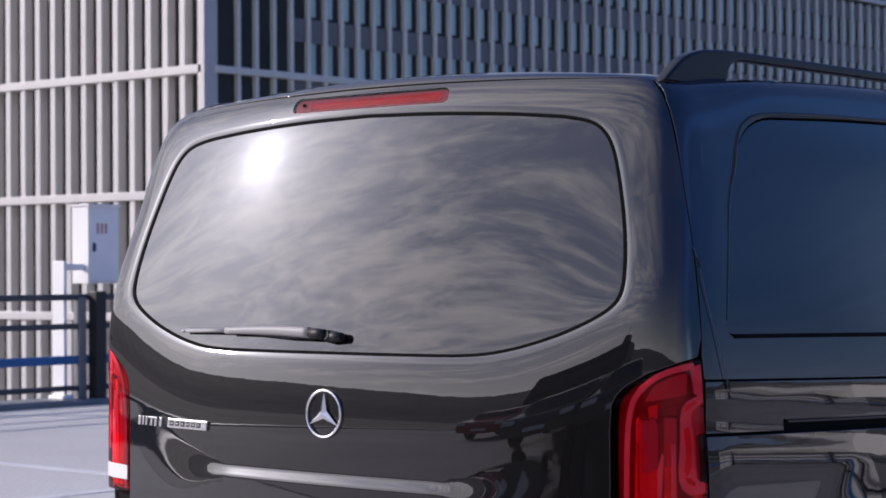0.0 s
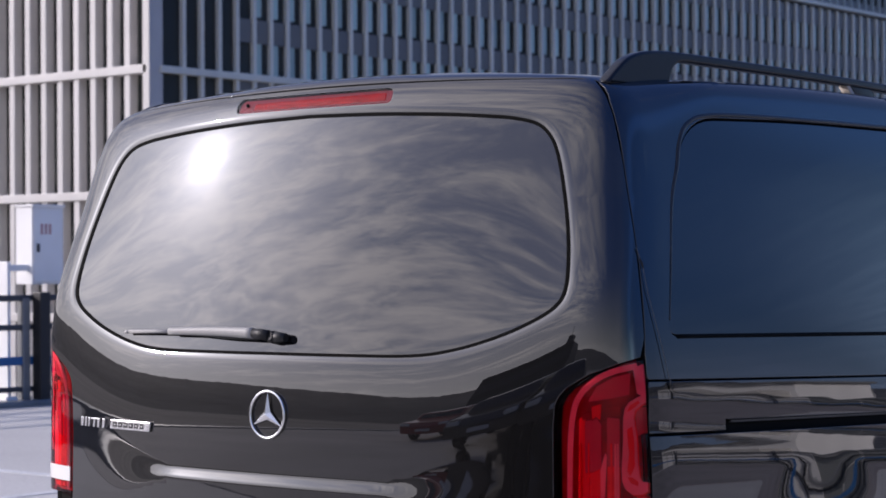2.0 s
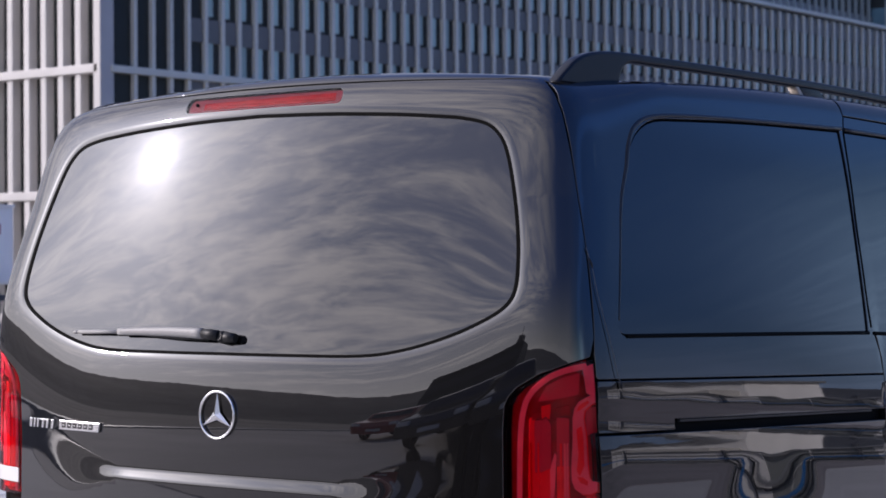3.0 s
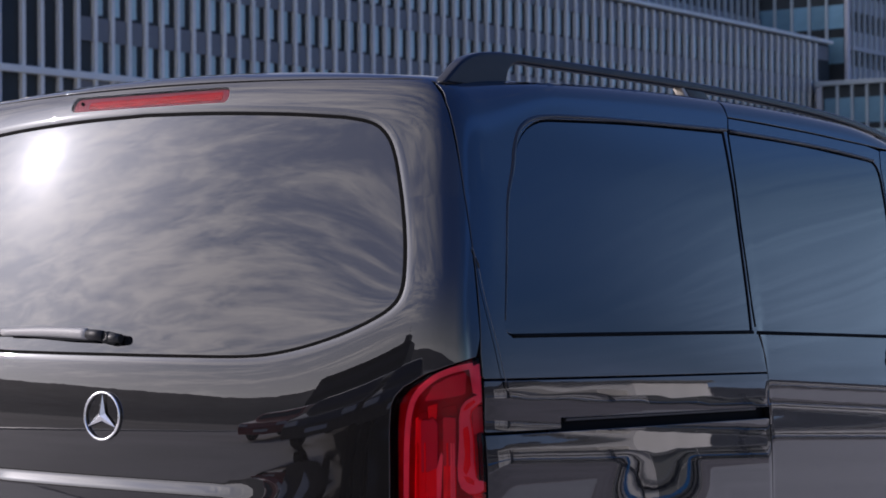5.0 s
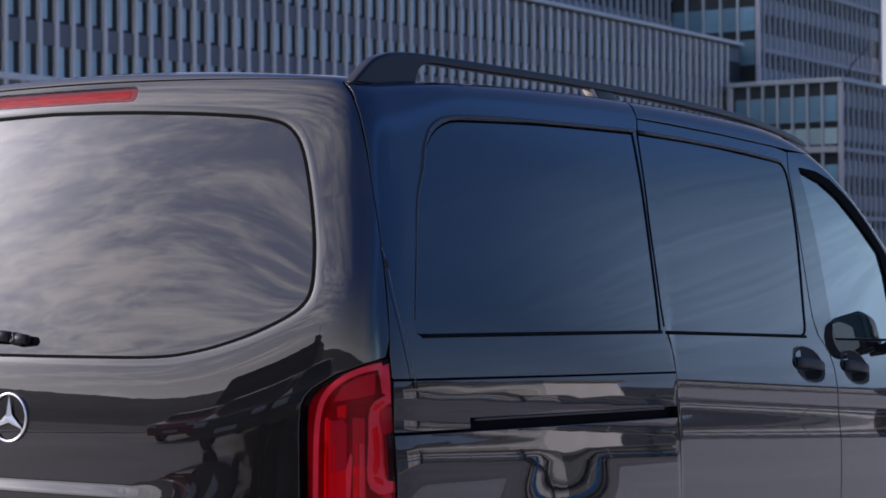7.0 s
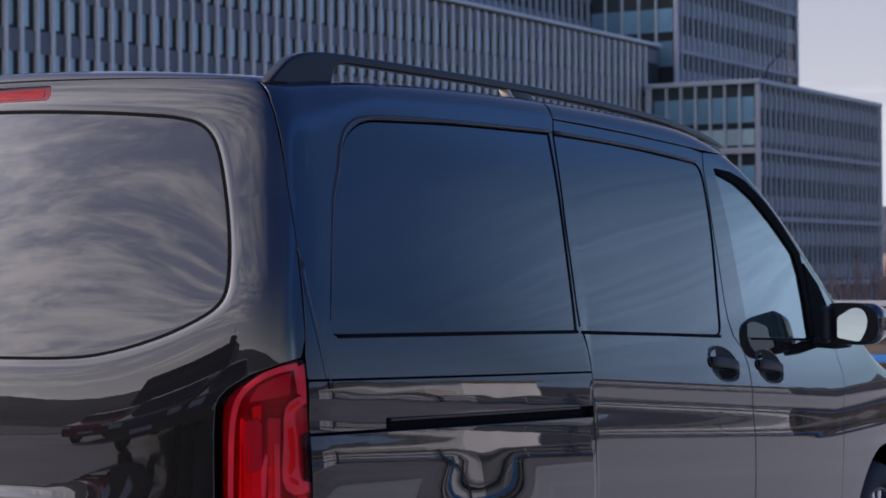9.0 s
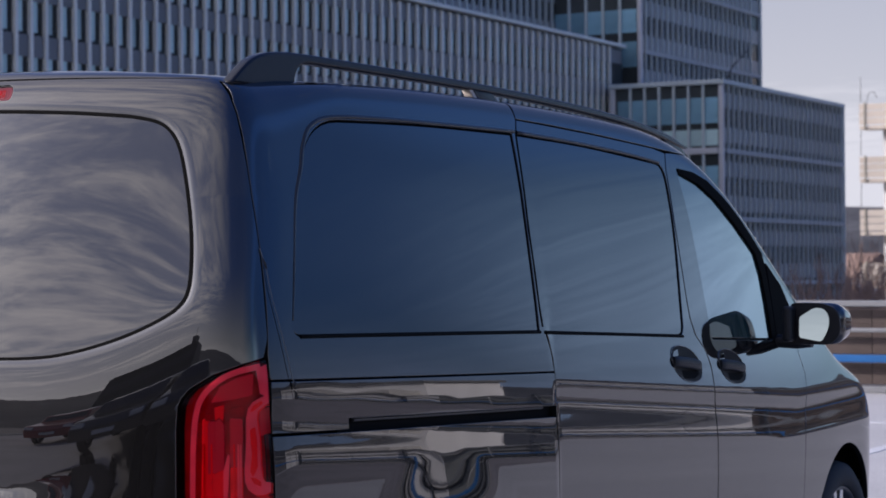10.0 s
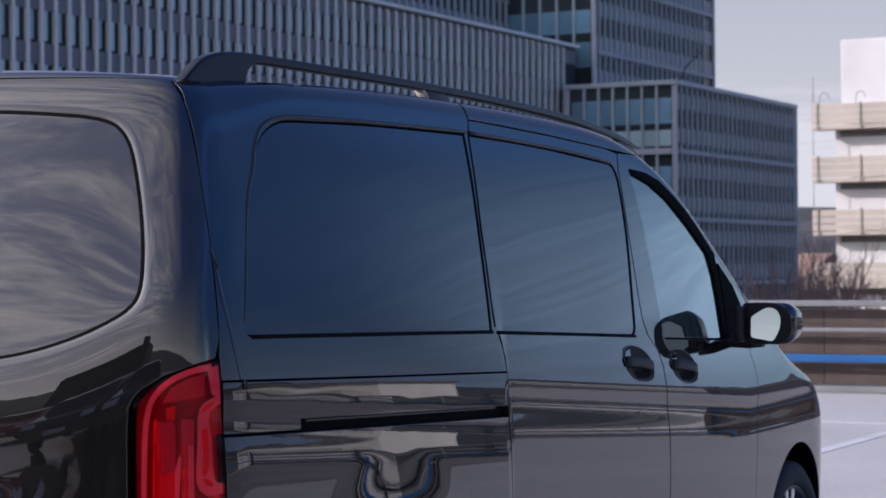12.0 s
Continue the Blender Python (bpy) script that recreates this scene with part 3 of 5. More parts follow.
for mirror in (False, True):
    tops = [Vector((y, brow(y))) for y in between(1.49, 0.288, 40)]
    loop = (lines([(0.192, belt(0.192) + GAP), (1.484, belt(1.484) + GAP)]) + [p + Vector((-GAP, 0)) for p in seam_between(DOOR_SEAM, belt(1.484) + 0.01, 1.787)]
            + tops + [p + Vector((rear_gap(p), 0)) for p in seam_between(REAR_SEAM, 1.800, belt(0.192) + 0.01)])
    sheet("quarter_panel", PAINT, van, loop, [grown(QUARTER_WIN, 0.0075)], on_side, step=0.04 if mirror else 0.012, mirror=mirror, more=shoulder(0.335, 1.455, mirror))
    loop = (lines([(0.192, rail_low(0.192) + GAP), (0.463, rail_low(0.463) + GAP), (0.463, rail_low(0.463) + 0.028), (1.484, rail_low(1.484) + 0.028), (1.484, belt(1.484) - GAP * 0.6), (0.192, belt(0.192) - GAP * 0.6)]))
    sheet("rail_cover", PAINT, van, loop, [], on_side, step=0.02, mirror=mirror)
    lo = 0.42
    loop = (lines([(0.20, lo)]) + arch(WHEEL_R, lo, True) + lines([(1.486, lo)]) + [p + Vector((-GAP, 0)) for p in seam_between(DOOR_SEAM, 0.5, rail_low(1.486) - 0.01)]
            + lines([(1.483, rail_low(1.483) - GAP), (0.192, rail_low(0.192) - GAP), (0.193, 0.80)]))
    sheet("rear_side_panel", PAINT, van, loop, [], on_side, step=0.04 if mirror else 0.014, mirror=mirror)
    sheet("slot_lining", SHUT, van, grown(SLOT, 0.02), [], on_side, sink=0.02, depth=0.01, mirror=mirror)
    sheet("track_lip", TRIM, van, rounded([(0.50, rail_low(0.5) + 0.020, 0.002), (1.42, rail_low(1.42) + 0.021, 0.002), (1.42, rail_low(1.42) + 0.024, 0.002), (0.50, rail_low(0.5) + 0.0235, 0.002)]), [], on_side, sink=0.009, depth=0.008, mirror=mirror, step=0.02)
    loop = ([p + Vector((GAP, 0)) for p in seam_between(DOOR_SEAM, 1.786, 0.42, n=26)][::1]
            + [p + Vector((-GAP, 0)) for p in seam_between(B_SEAM, 0.42, 1.742, n=26)] + lines([(2.40, 1.7525), (2.0, 1.7712), (1.7, 1.7810)]))
    door = sheet("sliding_door", PAINT, van, loop, [grown(DOOR_WIN, 0.0075)], on_side, step=0.04 if mirror else 0.014, mirror=mirror)
    over = [Vector((y, brow(y))) for y in between(2.80, 1.506, 40)]
    loop = lines([(1.506, 1.7925), (1.7, 1.7885), (2.0, 1.7785), (2.40, 1.7595), (2.50, 1.754), (2.66, 1.748), (2.80, 1.730)]) + over
    sheet("roof_frame", PAINT, van, loop, [], on_side, step=0.04 if mirror else 0.010, mirror=mirror, more=shoulder(1.53, 2.77, mirror))
    brow_line = [(2.500, 1.746), (2.66, 1.744), (2.82, 1.724), (2.98, 1.668), (3.12, 1.585), (3.26, 1.480), (3.38, 1.375), (3.50, 1.262), (3.60, 1.165)]
    loop = ([p + Vector((GAP, 0)) for p in seam_between(B_SEAM, 1.74, 0.42, n=26)] + lines([(3.448, 0.42), (3.448, 0.60), (3.461, 0.822), (3.500, 0.958), (3.50, 1.02), (3.46, 1.09), (3.46, 1.155)])
            + [Vector(p) for p in brow_line[::-1][1:-1]] + lines([(2.500, 1.743)]))
    fdoor = sheet("front_door", PAINT, van, loop, [grown(FRONT_WIN, 0.010)], on_side, step=0.04 if mirror else 0.014, mirror=mirror)
    top_edge = [Vector((y, brow(y) - 0.004)) for y in between(3.88, 2.84, 16)]
    loop = [Vector(p) + Vector((0.006, 0.008)) for p in brow_line[2:]] + lines([(3.75, 1.135), (3.86, 1.13)]) + top_edge
    sheet("windscreen_pillar", PAINT, van, loop, [], on_side, step=0.02, mirror=mirror)
    hood_edge = [Vector((y, min(brow(y) - 0.004, 1.12))) for y in between(4.62, 3.70, 12)]
    loop = (lines([(3.454, 0.42)]) + arch(WHEEL_F, lo, True) + lines([(4.60, 0.42), (4.62, 0.70)]) + hood_edge
            + lines([(3.60, 1.145), (3.468, 1.148), (3.466, 1.09), (3.506, 1.02), (3.506, 0.955), (3.467, 0.82), (3.454, 0.60)]))
    sheet("fender", PAINT, van, loop, [], on_side, step=0.04 if mirror else 0.014, mirror=mirror)
    # side glass, set a little under the skin, with dark seals round it
    for name, win, owner, mat, words in (("quarter_window", QUARTER_WIN, van, PRIVACY, "dark privacy glass"), ("door_window", DOOR_WIN, door, PRIVACY, "dark privacy glass"), ("front_window", FRONT_WIN, fdoor, CLEAR, "lightly tinted glass")):
        sheet(name, mat, owner, win, [], on_side, step=0.03, sink=0.0045, depth=0.004, mirror=mirror, label=words)
        sheet("window_seal", SEAL, owner, grown(win, 0.020), [], on_side, step=0.04, sink=0.0085, depth=0.012, mirror=mirror)
    for run in ([(0.281, 1.285), (0.311, 1.385), (0.341, 1.485), (0.368, 1.555), (0.405, 1.615), (0.432, 1.668), (0.475, 1.712), (0.56, 1.737), (0.75, 1.7465), (1.10, 1.7515), (1.472, 1.7545)], [(1.490, 1.7535), (1.80, 1.7455), (2.10, 1.7335), (2.32, 1.7195), (2.42, 1.7110)]):
        line = smooth_line([side_at(y, z, -0.001) for y, z in run], 8)
        if mirror:
            line = [Vector((-p.x, p.y, p.z)) for p in line]
        n_ = len(line)
        part("drip_moulding", tube(line, [0.0052 if run[0][0] > 1 else 0.0052 * min(1.0, 0.30 + i / 45) for i in range(n_)], 8), TRIM, van, "satin dark window moulding")
    sheet("window_frame", SEAL, fdoor, lines([(2.556, 1.6855), (2.704, 1.654), (2.829, 1.607), (2.977, 1.528), (3.136, 1.433), (3.174, 1.36), (3.192, 1.27), (3.200, 1.15), (3.246, 1.15), (3.240, 1.27), (3.226, 1.36), (3.203, 1.434), (3.056, 1.531), (2.960, 1.587), (2.885, 1.624), (2.783, 1.667), (2.676, 1.690), (2.556, 1.697)]), [], on_side, step=0.02, sink=-0.003, depth=0.008, mirror=mirror)
    for run in ([(0.30, 1.2500), (0.80, 1.2395), (1.428, 1.2250)], [(1.455, 1.2228), (1.95, 1.2020), (2.41, 1.1815)]):
        line = [side_at(y, z, -0.0015) for y, z in run]
        if mirror:
            line = [Vector((-p.x, p.y, p.z)) for p in line]
        part("sill_strip", tube(smooth_line(line, 12), 0.0052, 8), SHUT, van, "black window sill strip")
    line = smooth_line([side_at(at_z(DOOR_SEAM, z), z, -0.0025) for z in (1.238, 1.30, 1.40, 1.50, 1.60, 1.70, 1.752)], 6)
    if mirror:
        line = [Vector((-p.x, p.y, p.z)) for p in line]
    part("glass_joint", tube(line, 0.0048, 8), SEAL, van, "black joint between the side windows")
    sheet("mirror_base", SEAL, van, lines([(3.249, 1.15), (3.445, 1.15), (3.43, 1.25), (3.36, 1.325), (3.232, 1.40), (3.244, 1.27)]), [], on_side, step=0.02, sink=-0.004, depth=0.008, mirror=mirror)

# roof, windscreen, hood and nose from above
edge = [(brow_x(y) + 0.0003, y) for y in between(0.292, 2.86, 48)]
loop = lines(edge + [(-x, y) for x, y in edge[::-1]])
TOP_REAR = [(a, 1.806 + 0.008 * (1 - (a / 46.8)**2) + 0.012 * (1 - abs(a / 46.8)**3)) for a in between(-44.0, 44.0, 24)]
roof_back = [Vector((p[0], p[1] + 0.006)) for p in on_rear(np.array(TOP_REAR))]
loop = [Vector(p) for p in edge] + [Vector((-x, y)) for x, y in edge[::-1]] + roof_back[1:-1]
sheet("roof", PAINT, van, loop, [], on_roof, step=0.05)
sheet("windscreen", PRIVACY, van, lines([(-0.785, 2.868), (0.785, 2.868), (0.785, 3.80), (0.60, 3.90), (0, 3.97), (-0.60, 3.90), (-0.785, 3.80)]), [], on_roof, step=0.06)
sheet("hood", PAINT, van, lines([(-0.785, 3.82), (-0.60, 3.915), (0, 3.985), (0.60, 3.915), (0.785, 3.82), (0.785, 4.5), (0.5, 4.62), (-0.5, 4.62), (-0.785, 4.5)]), [], on_roof, step=0.05)


def on_front(uv):
    a, z = np.radians(uv[:, 0]), uv[:, 1]
    c = np.stack([a * 0, a * 0 + 3.9, z], 1)
    d = np.stack([np.sin(a), np.cos(a), a * 0], 1)
    return shoot(c + 1.6 * d, c + 0.2 * d)


sheet("front_bumper", PAINT, van, lines([(-46 * 0.015, 0.30), (46 * 0.015, 0.30), (46 * 0.015, 0.80), (-46 * 0.015, 0.80)]), [], on_front, step=0.05, scale_u=0.015)

# the tailgate with its window and lamp openings
U = REAR_U
HALF_WIN = [(0.0, 1.2065), (12.0, 1.2065), (23.0, 1.209), (28.9, 1.224), (34.2, 1.254), (38.0, 1.288), (40.2, 1.318), (41.2, 1.352), (41.6, 1.41), (41.7, 1.48), (41.5, 1.56), (41.0, 1.64), (40.2, 1.684), (38.7, 1.711), (36.0, 1.725), (33.0, 1.732), (26.0, 1.7425), (14.0, 1.7525), (0.0, 1.7575)]
half = smooth_line([(u * U, v, 0) for u, v in HALF_WIN], 5)
REAR_WIN = [p.xy for p in half] + [Vector((-p.x, p.y)) for p in half[-2:0:-1]]
LAMP_IN = [(48.6, 1.2115), (46.4, 1.199), (43.7, 1.177), (41.6, 1.148), (40.75, 1.128), (40.35, 1.108), (40.2, 1.06), (40.2, 0.835)]
seam_r = [(REAR_SEAM[k][0], REAR_SEAM[k][1]) for k in range(2, 9)]
edge_r = []
for y, z in seam_r:
    p = on_side(np.array([[y - rear_gap((y, z)), z]]))[0]
    edge_r.append(((math.degrees(math.atan2(p[0], 1.0 - p[1]))), z))
top_rear = [(a, 1.806 + 0.008 * (1 - (a / 46.8)**2) + 0.012 * (1 - abs(a / 46.8)**3)) for a in between(45.6, 0.0, 14)]
right = [(40.1, 0.80)] + [(a - 0.25, z) for a, z in LAMP_IN[::-1]] + edge_r[1:]
right = [(a * U, z) for a, z in right] + [(a * U, z) for a, z in top_rear]
TAIL = [Vector(p) for p in right] + [Vector((-x, z)) for x, z in right[-2::-1]]
BRAKE = rounded([(-17.8 * U, 1.781, 0.017), (16.4 * U, 1.781, 0.017), (16.4 * U, 1.8145, 0.017), (-17.8 * U, 1.8145, 0.017)])
sheet("tailgate", PAINT, van, TAIL, [grown(REAR_WIN, 0.0068), grown(BRAKE, 0.0024)], on_rear, step=0.0125, scale_u=U, roll=(0.016, 0.0017))
sheet("rear_window", PRIVACY, van, grown(REAR_WIN, 0.012), [], on_rear, step=0.012, sink=0.0045, depth=0.004, scale_u=U, label="dark privacy glass with the sky in it")
sheet("window_seal", SEAL, van, grown(REAR_WIN, 0.0072), [grown(REAR_WIN, -0.0006)], on_rear, step=0.02, sink=0.0026, depth=0.0016, scale_u=U, lip=0.0004)
sheet("rear_bumper", PLASTIC, van, lines([(-47 * U, 0.30), (47 * U, 0.30), (47.5 * U, 0.792), (-47.5 * U, 0.792)]), [], on_rear, step=0.05, scale_u=U)

# dark inner body, a little under the skin, that closes all gaps
ys, zs = np.arange(0.06, 4.80, 0.06), np.arange(0.28, 1.86, 0.04)
rings = []
for z in zs:
    a = np.arctan2(np.sin(np.radians(np.arange(0, 360, 3.0))), 2.5 * np.cos(np.radians(np.arange(0, 360, 3.0))))
    c = np.stack([a * 0, a * 0 + 2.4, a * 0 + z], 1)
    d = np.stack([np.sin(a), np.cos(a), a * 0], 1) * np.array([1.0, 1.0, 1.0])
    p = shoot(c + 3.2 * d, c)
    p = p - slope_of(p) * 0.028
    for cy in (WHEEL_F, WHEEL_R):
        arch_in = np.hypot(p[:, 1] - cy, p[:, 2] - WHEEL_Z) < ARCH + 0.05
        p[arch_in, 0] = np.clip(p[arch_in, 0], -0.60, 0.60)
    rings.append(p)
n = len(rings[0])
verts = [tuple(v) for r in rings for v in r]
faces = [(i * n + k, i * n + (k + 1) % n, (i + 1) * n + (k + 1) % n, (i + 1) * n + k) for i in range(len(rings) - 1) for k in range(n)]
faces += [tuple(range((len(rings) - 1) * n, len(rings) * n)), tuple(range(n))[::-1]]
put("inner_body", mesh_of(verts, faces), SHUT, van)


# ---------------------------------------------------------------- van fittings
def rear_at(a, z, lift=0.0):
    p = on_rear(np.array([[a, z]]))
    return Vector(p[0] + slope_of(p)[0] * lift)


def rear_frame(a, z):
    """Place on the rear skin with x along it to the van's right, y up along it, z outwards."""
    p = on_rear(np.array([[a, z]]))
    n = Vector(slope_of(p)[0])
    x = Vector((0, 0, 1)).cross(n).normalized()
    y = n.cross(x)
    return Matrix.Translation(Vector(p[0])) @ Matrix((x, y, n)).transposed().to_4x4()


def slab(loop, z0, z1, bevel=0.0):
    """A flat plate from a loop of (x, y)."""
    bm = bmesh.new()
    low = [bm.verts.new((p[0], p[1], z0)) for p in loop]
    high = [bm.verts.new((p[0], p[1], z1)) for p in loop]
    n = len(loop)
    bm.faces.new(low[::-1])
    bm.faces.new(high)
    for i in range(n):
        bm.faces.new((low[i], low[(i + 1) % n], high[(i + 1) % n], high[i]))
    bmesh.ops.recalc_face_normals(bm, faces=bm.faces)
    if bevel:
        top = [e for e in bm.edges if all(abs(v.co.z - z1) < 1e-7 for v in e.verts)]
        bmesh.ops.bevel(bm, geom=top, offset=bevel, segments=2, profile=0.5, affect="EDGES")
    return bm


# tail lamps
def seam_angle(z):
    """Where the seam between tailgate and side lies, as an angle on the rear skin."""
    p = on_side(np.array([[at_z(REAR_SEAM, z) - 0.002, z]]))[0]
    return math.degrees(math.atan2(p[0], 1.0 - p[1]))


LAMP = [(40.45, 0.828), (40.4, 1.06), (40.55, 1.106), (40.95, 1.126), (41.8, 1.145), (43.9, 1.174), (46.5, 1.1955)] + [(seam_angle(z) - 0.12, z) for z in (1.2065, 1.15, 1.10, 1.02, 0.95, 0.89, 0.828)]
LAMP_LOOP = [Vector((a * U, z)) for a, z in LAMP]


def ribbon(rows):
    """A closed loop from (angle, height, half width) rows of a curved bar."""
    mids = smooth_line([(a * U, z, 0) for a, z, _ in rows], 6)
    wide = np.interp(np.linspace(0, len(rows) - 1, len(mids)), range(len(rows)), [r[2] for r in rows])
    left, right_ = [], []
    for i, p in enumerate(mids):
        d = (mids[min(i + 1, len(mids) - 1)] - mids[max(i - 1, 0)]).normalized()
        s = Vector((-d.y, d.x)) * wide[i]
        left.append(p.xy + s)
        right_.append(p.xy - s)
    return left + right_[::-1]


def facet(name, mat, owner, rows_, sink, mirror, words="", depth=0.004):
    """A piece of the lamp's inside, a polygon of (angle, height) rows on the skin."""
    return sheet(name, mat, owner, lines([(u * U, v) for u, v in rows_]), [], on_rear, step=0.014, sink=sink, depth=depth, scale_u=U, mirror=mirror, label=words)


for mirror in (False, True):
    sheet("lamp_surround", SHUT, van, grown(LAMP_LOOP, 0.008), [], on_rear, sink=0.026, depth=0.02, scale_u=U, mirror=mirror)
    lens = sheet("tail_lamp", RED, van, LAMP_LOOP, [], on_rear, step=0.02, sink=0.0005, depth=0.022, scale_u=U, mirror=mirror, label="red tail lamp lens with bright light guide")
    sheet("reflector", REDDARK, lens, grown(LAMP_LOOP, -0.002), [], on_rear, step=0.02, sink=0.022, depth=0.004, scale_u=U, mirror=mirror, label="dark red lamp housing")
    # thin guide along the inner and upper edge, ending in a broad wedge
    sheet("light_guide", REDBAR, lens, ribbon([(41.5, 0.835, 0.0034), (41.5, 0.92, 0.0034), (41.62, 1.04, 0.0036), (41.94, 1.100, 0.0038), (42.6, 1.134, 0.0040), (44.0, 1.1635, 0.0044), (45.5, 1.180, 0.0048), (46.9, 1.188, 0.0050), (48.1, 1.1925, 0.0052)]), [], on_rear, step=0.010, sink=0.0045, depth=0.002, scale_u=U, mirror=mirror)
    facet("light_guide", REDBAR, lens, [(47.75, 1.186), (48.85, 1.196), (48.95, 1.128), (48.1, 1.136)], 0.0050, mirror, "", 0.002)
    # the thick bracket-shaped guide: bright face, darker stepped inside, shadow side painted as a deep red copy
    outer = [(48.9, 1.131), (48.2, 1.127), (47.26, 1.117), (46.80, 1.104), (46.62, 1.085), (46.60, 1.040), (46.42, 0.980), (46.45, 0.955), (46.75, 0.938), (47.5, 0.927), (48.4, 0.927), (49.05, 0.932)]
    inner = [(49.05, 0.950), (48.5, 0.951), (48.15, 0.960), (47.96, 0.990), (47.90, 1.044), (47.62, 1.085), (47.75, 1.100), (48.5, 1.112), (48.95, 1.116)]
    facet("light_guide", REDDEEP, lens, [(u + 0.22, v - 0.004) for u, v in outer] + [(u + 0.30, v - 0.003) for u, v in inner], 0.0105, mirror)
    facet("light_guide", REDBAR, lens, outer + inner, 0.0048, mirror, "", 0.003)
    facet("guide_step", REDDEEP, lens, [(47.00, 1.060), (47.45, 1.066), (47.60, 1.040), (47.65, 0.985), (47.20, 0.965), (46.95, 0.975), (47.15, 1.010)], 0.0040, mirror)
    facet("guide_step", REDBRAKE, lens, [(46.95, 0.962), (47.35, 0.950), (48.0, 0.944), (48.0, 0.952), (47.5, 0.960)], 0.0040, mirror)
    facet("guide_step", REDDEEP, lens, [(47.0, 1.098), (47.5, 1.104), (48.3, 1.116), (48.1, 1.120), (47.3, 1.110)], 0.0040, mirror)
    # vertical chambers between the guides
    facet("lamp_chamber", REDDEEP, lens, [(42.15, 0.84), (42.85, 0.84), (42.85, 1.085), (42.35, 1.080)], 0.0150, mirror)
    facet("lamp_chamber", SMOKE, lens, [(42.90, 0.970), (43.50, 0.972), (43.50, 1.078), (42.90, 1.076)], 0.0120, mirror, "smoked lamp chamber")
    facet("lamp_chamber", REDBRAKE, lens, [(42.90, 0.84), (43.50, 0.84), (43.50, 0.969), (42.90, 0.967)], 0.0120, mirror)
    facet("lamp_chamber", SMOKE, lens, [(43.56, 0.972), (44.36, 0.980), (44.40, 1.070), (44.0, 1.082), (43.60, 1.076)], 0.0085, mirror, "smoked lamp chamber")
    facet("lamp_chamber", REDDEEP, lens, [(43.56, 0.84), (44.36, 0.84), (44.36, 0.978), (43.56, 0.969)], 0.0085, mirror)
    facet("lamp_chamber", REDDARK, lens, [(44.44, 0.84), (44.92, 0.84), (44.92, 1.080), (44.46, 1.076)], 0.0150, mirror)
    facet("lamp_chamber", SMOKE, lens, [(44.98, 0.985), (46.15, 0.985), (46.20, 1.082), (45.0, 1.084)], 0.0130, mirror, "smoked lamp chamber")
    facet("lamp_chamber", REDBRAKE, lens, [(44.98, 0.84), (46.15, 0.84), (46.15, 0.982), (44.98, 0.982)], 0.0130, mirror)
    facet("lamp_chamber", REDBRAKE, lens, [(48.15, 0.845), (49.2, 0.845), (49.2, 0.922), (48.15, 0.920)], 0.0140, mirror)
    facet("lamp_prism", REDBAR, lens, [(44.40, 0.900), (44.62, 0.900), (44.90, 1.005), (44.80, 1.010), (44.40, 0.975)], 0.0070, mirror)
    facet("lamp_prism", REDDEEP, lens, [(43.62, 1.082), (43.95, 1.088), (44.30, 1.081), (44.38, 1.112), (43.55, 1.106)], 0.0085, mirror)
    facet("lamp_prism", REDDARK, lens, [(42.75, 1.092), (43.45, 1.096), (43.45, 1.084), (42.7, 1.080)], 0.0090, mirror)
    facet("lamp_prism", REDDARK, lens, [(44.9, 1.104), (46.3, 1.110), (46.3, 1.090), (44.9, 1.088)], 0.0090, mirror)
    facet("lamp_prism", SMOKE, lens, [(43.2, 1.118), (45.6, 1.126), (47.3, 1.134), (47.5, 1.178), (45.6, 1.168), (44.0, 1.150)], 0.0140, mirror)
    facet("lamp_prism", SMOKE, lens, [(48.3, 1.100), (49.3, 1.106), (49.3, 1.055), (48.3, 1.048)], 0.0150, mirror)
    for u, w in ((42.42, 0.05), (43.2, 0.04), (45.35, 0.05), (45.75, 0.06), (46.0, 0.04)):
        facet("lamp_prism", REDBAR if u > 45.5 else REDDEEP, lens, [(u - w, 0.85), (u + w, 0.85), (u + w * 0.6, 1.03), (u - w * 0.6, 1.03)], 0.0100, mirror)
    if mirror:
        facet("reversing_lamp", CLEARLENS, lens, [(40.7, 0.858), (48.2, 0.858), (48.2, 0.893), (40.7, 0.893)], -0.0006, mirror, "clear reversing lamp", 0.004)
    else:
        facet("reversing_lamp", CLEARLENS, lens, [(40.9, 0.830), (44.5, 0.830), (44.5, 0.842), (40.9, 0.842)], 0.0025, mirror, "clear reversing lamp", 0.004)

# high brake lamp
brake = sheet("brake_lamp", BRAKELENS, van, BRAKE, [], on_rear, step=0.02, sink=0.001, depth=0.008, scale_u=U, label="long red high brake lamp")
sheet("lamp_surround", SHUT, brake, grown(BRAKE, 0.006), [], on_rear, sink=0.015, depth=0.01, scale_u=U)
sheet("reflector", PINKREFLECT, brake, grown(BRAKE, 0.006), [], on_rear, step=0.02, sink=0.0085, depth=0.003, scale_u=U)
sheet("light_bar", REDBRAKE, brake, rounded([(-14.2 * U, 1.788, 0.004), (14.8 * U, 1.790, 0.004), (14.8 * U, 1.807, 0.004), (-14.2 * U, 1.803, 0.004)]), [], on_rear, step=0.02, sink=0.006, depth=0.003, scale_u=U)
sheet("light_bar", REDDEEP, brake, rounded([(-14.0 * U, 1.7935, 0.002), (14.3 * U, 1.795, 0.002), (14.3 * U, 1.801, 0.002), (-14.0 * U, 1.7995, 0.002)]), [], on_rear, step=0.02, sink=0.0045, depth=0.002, scale_u=U)
jet = rear_frame(-15.4, 1.7975)
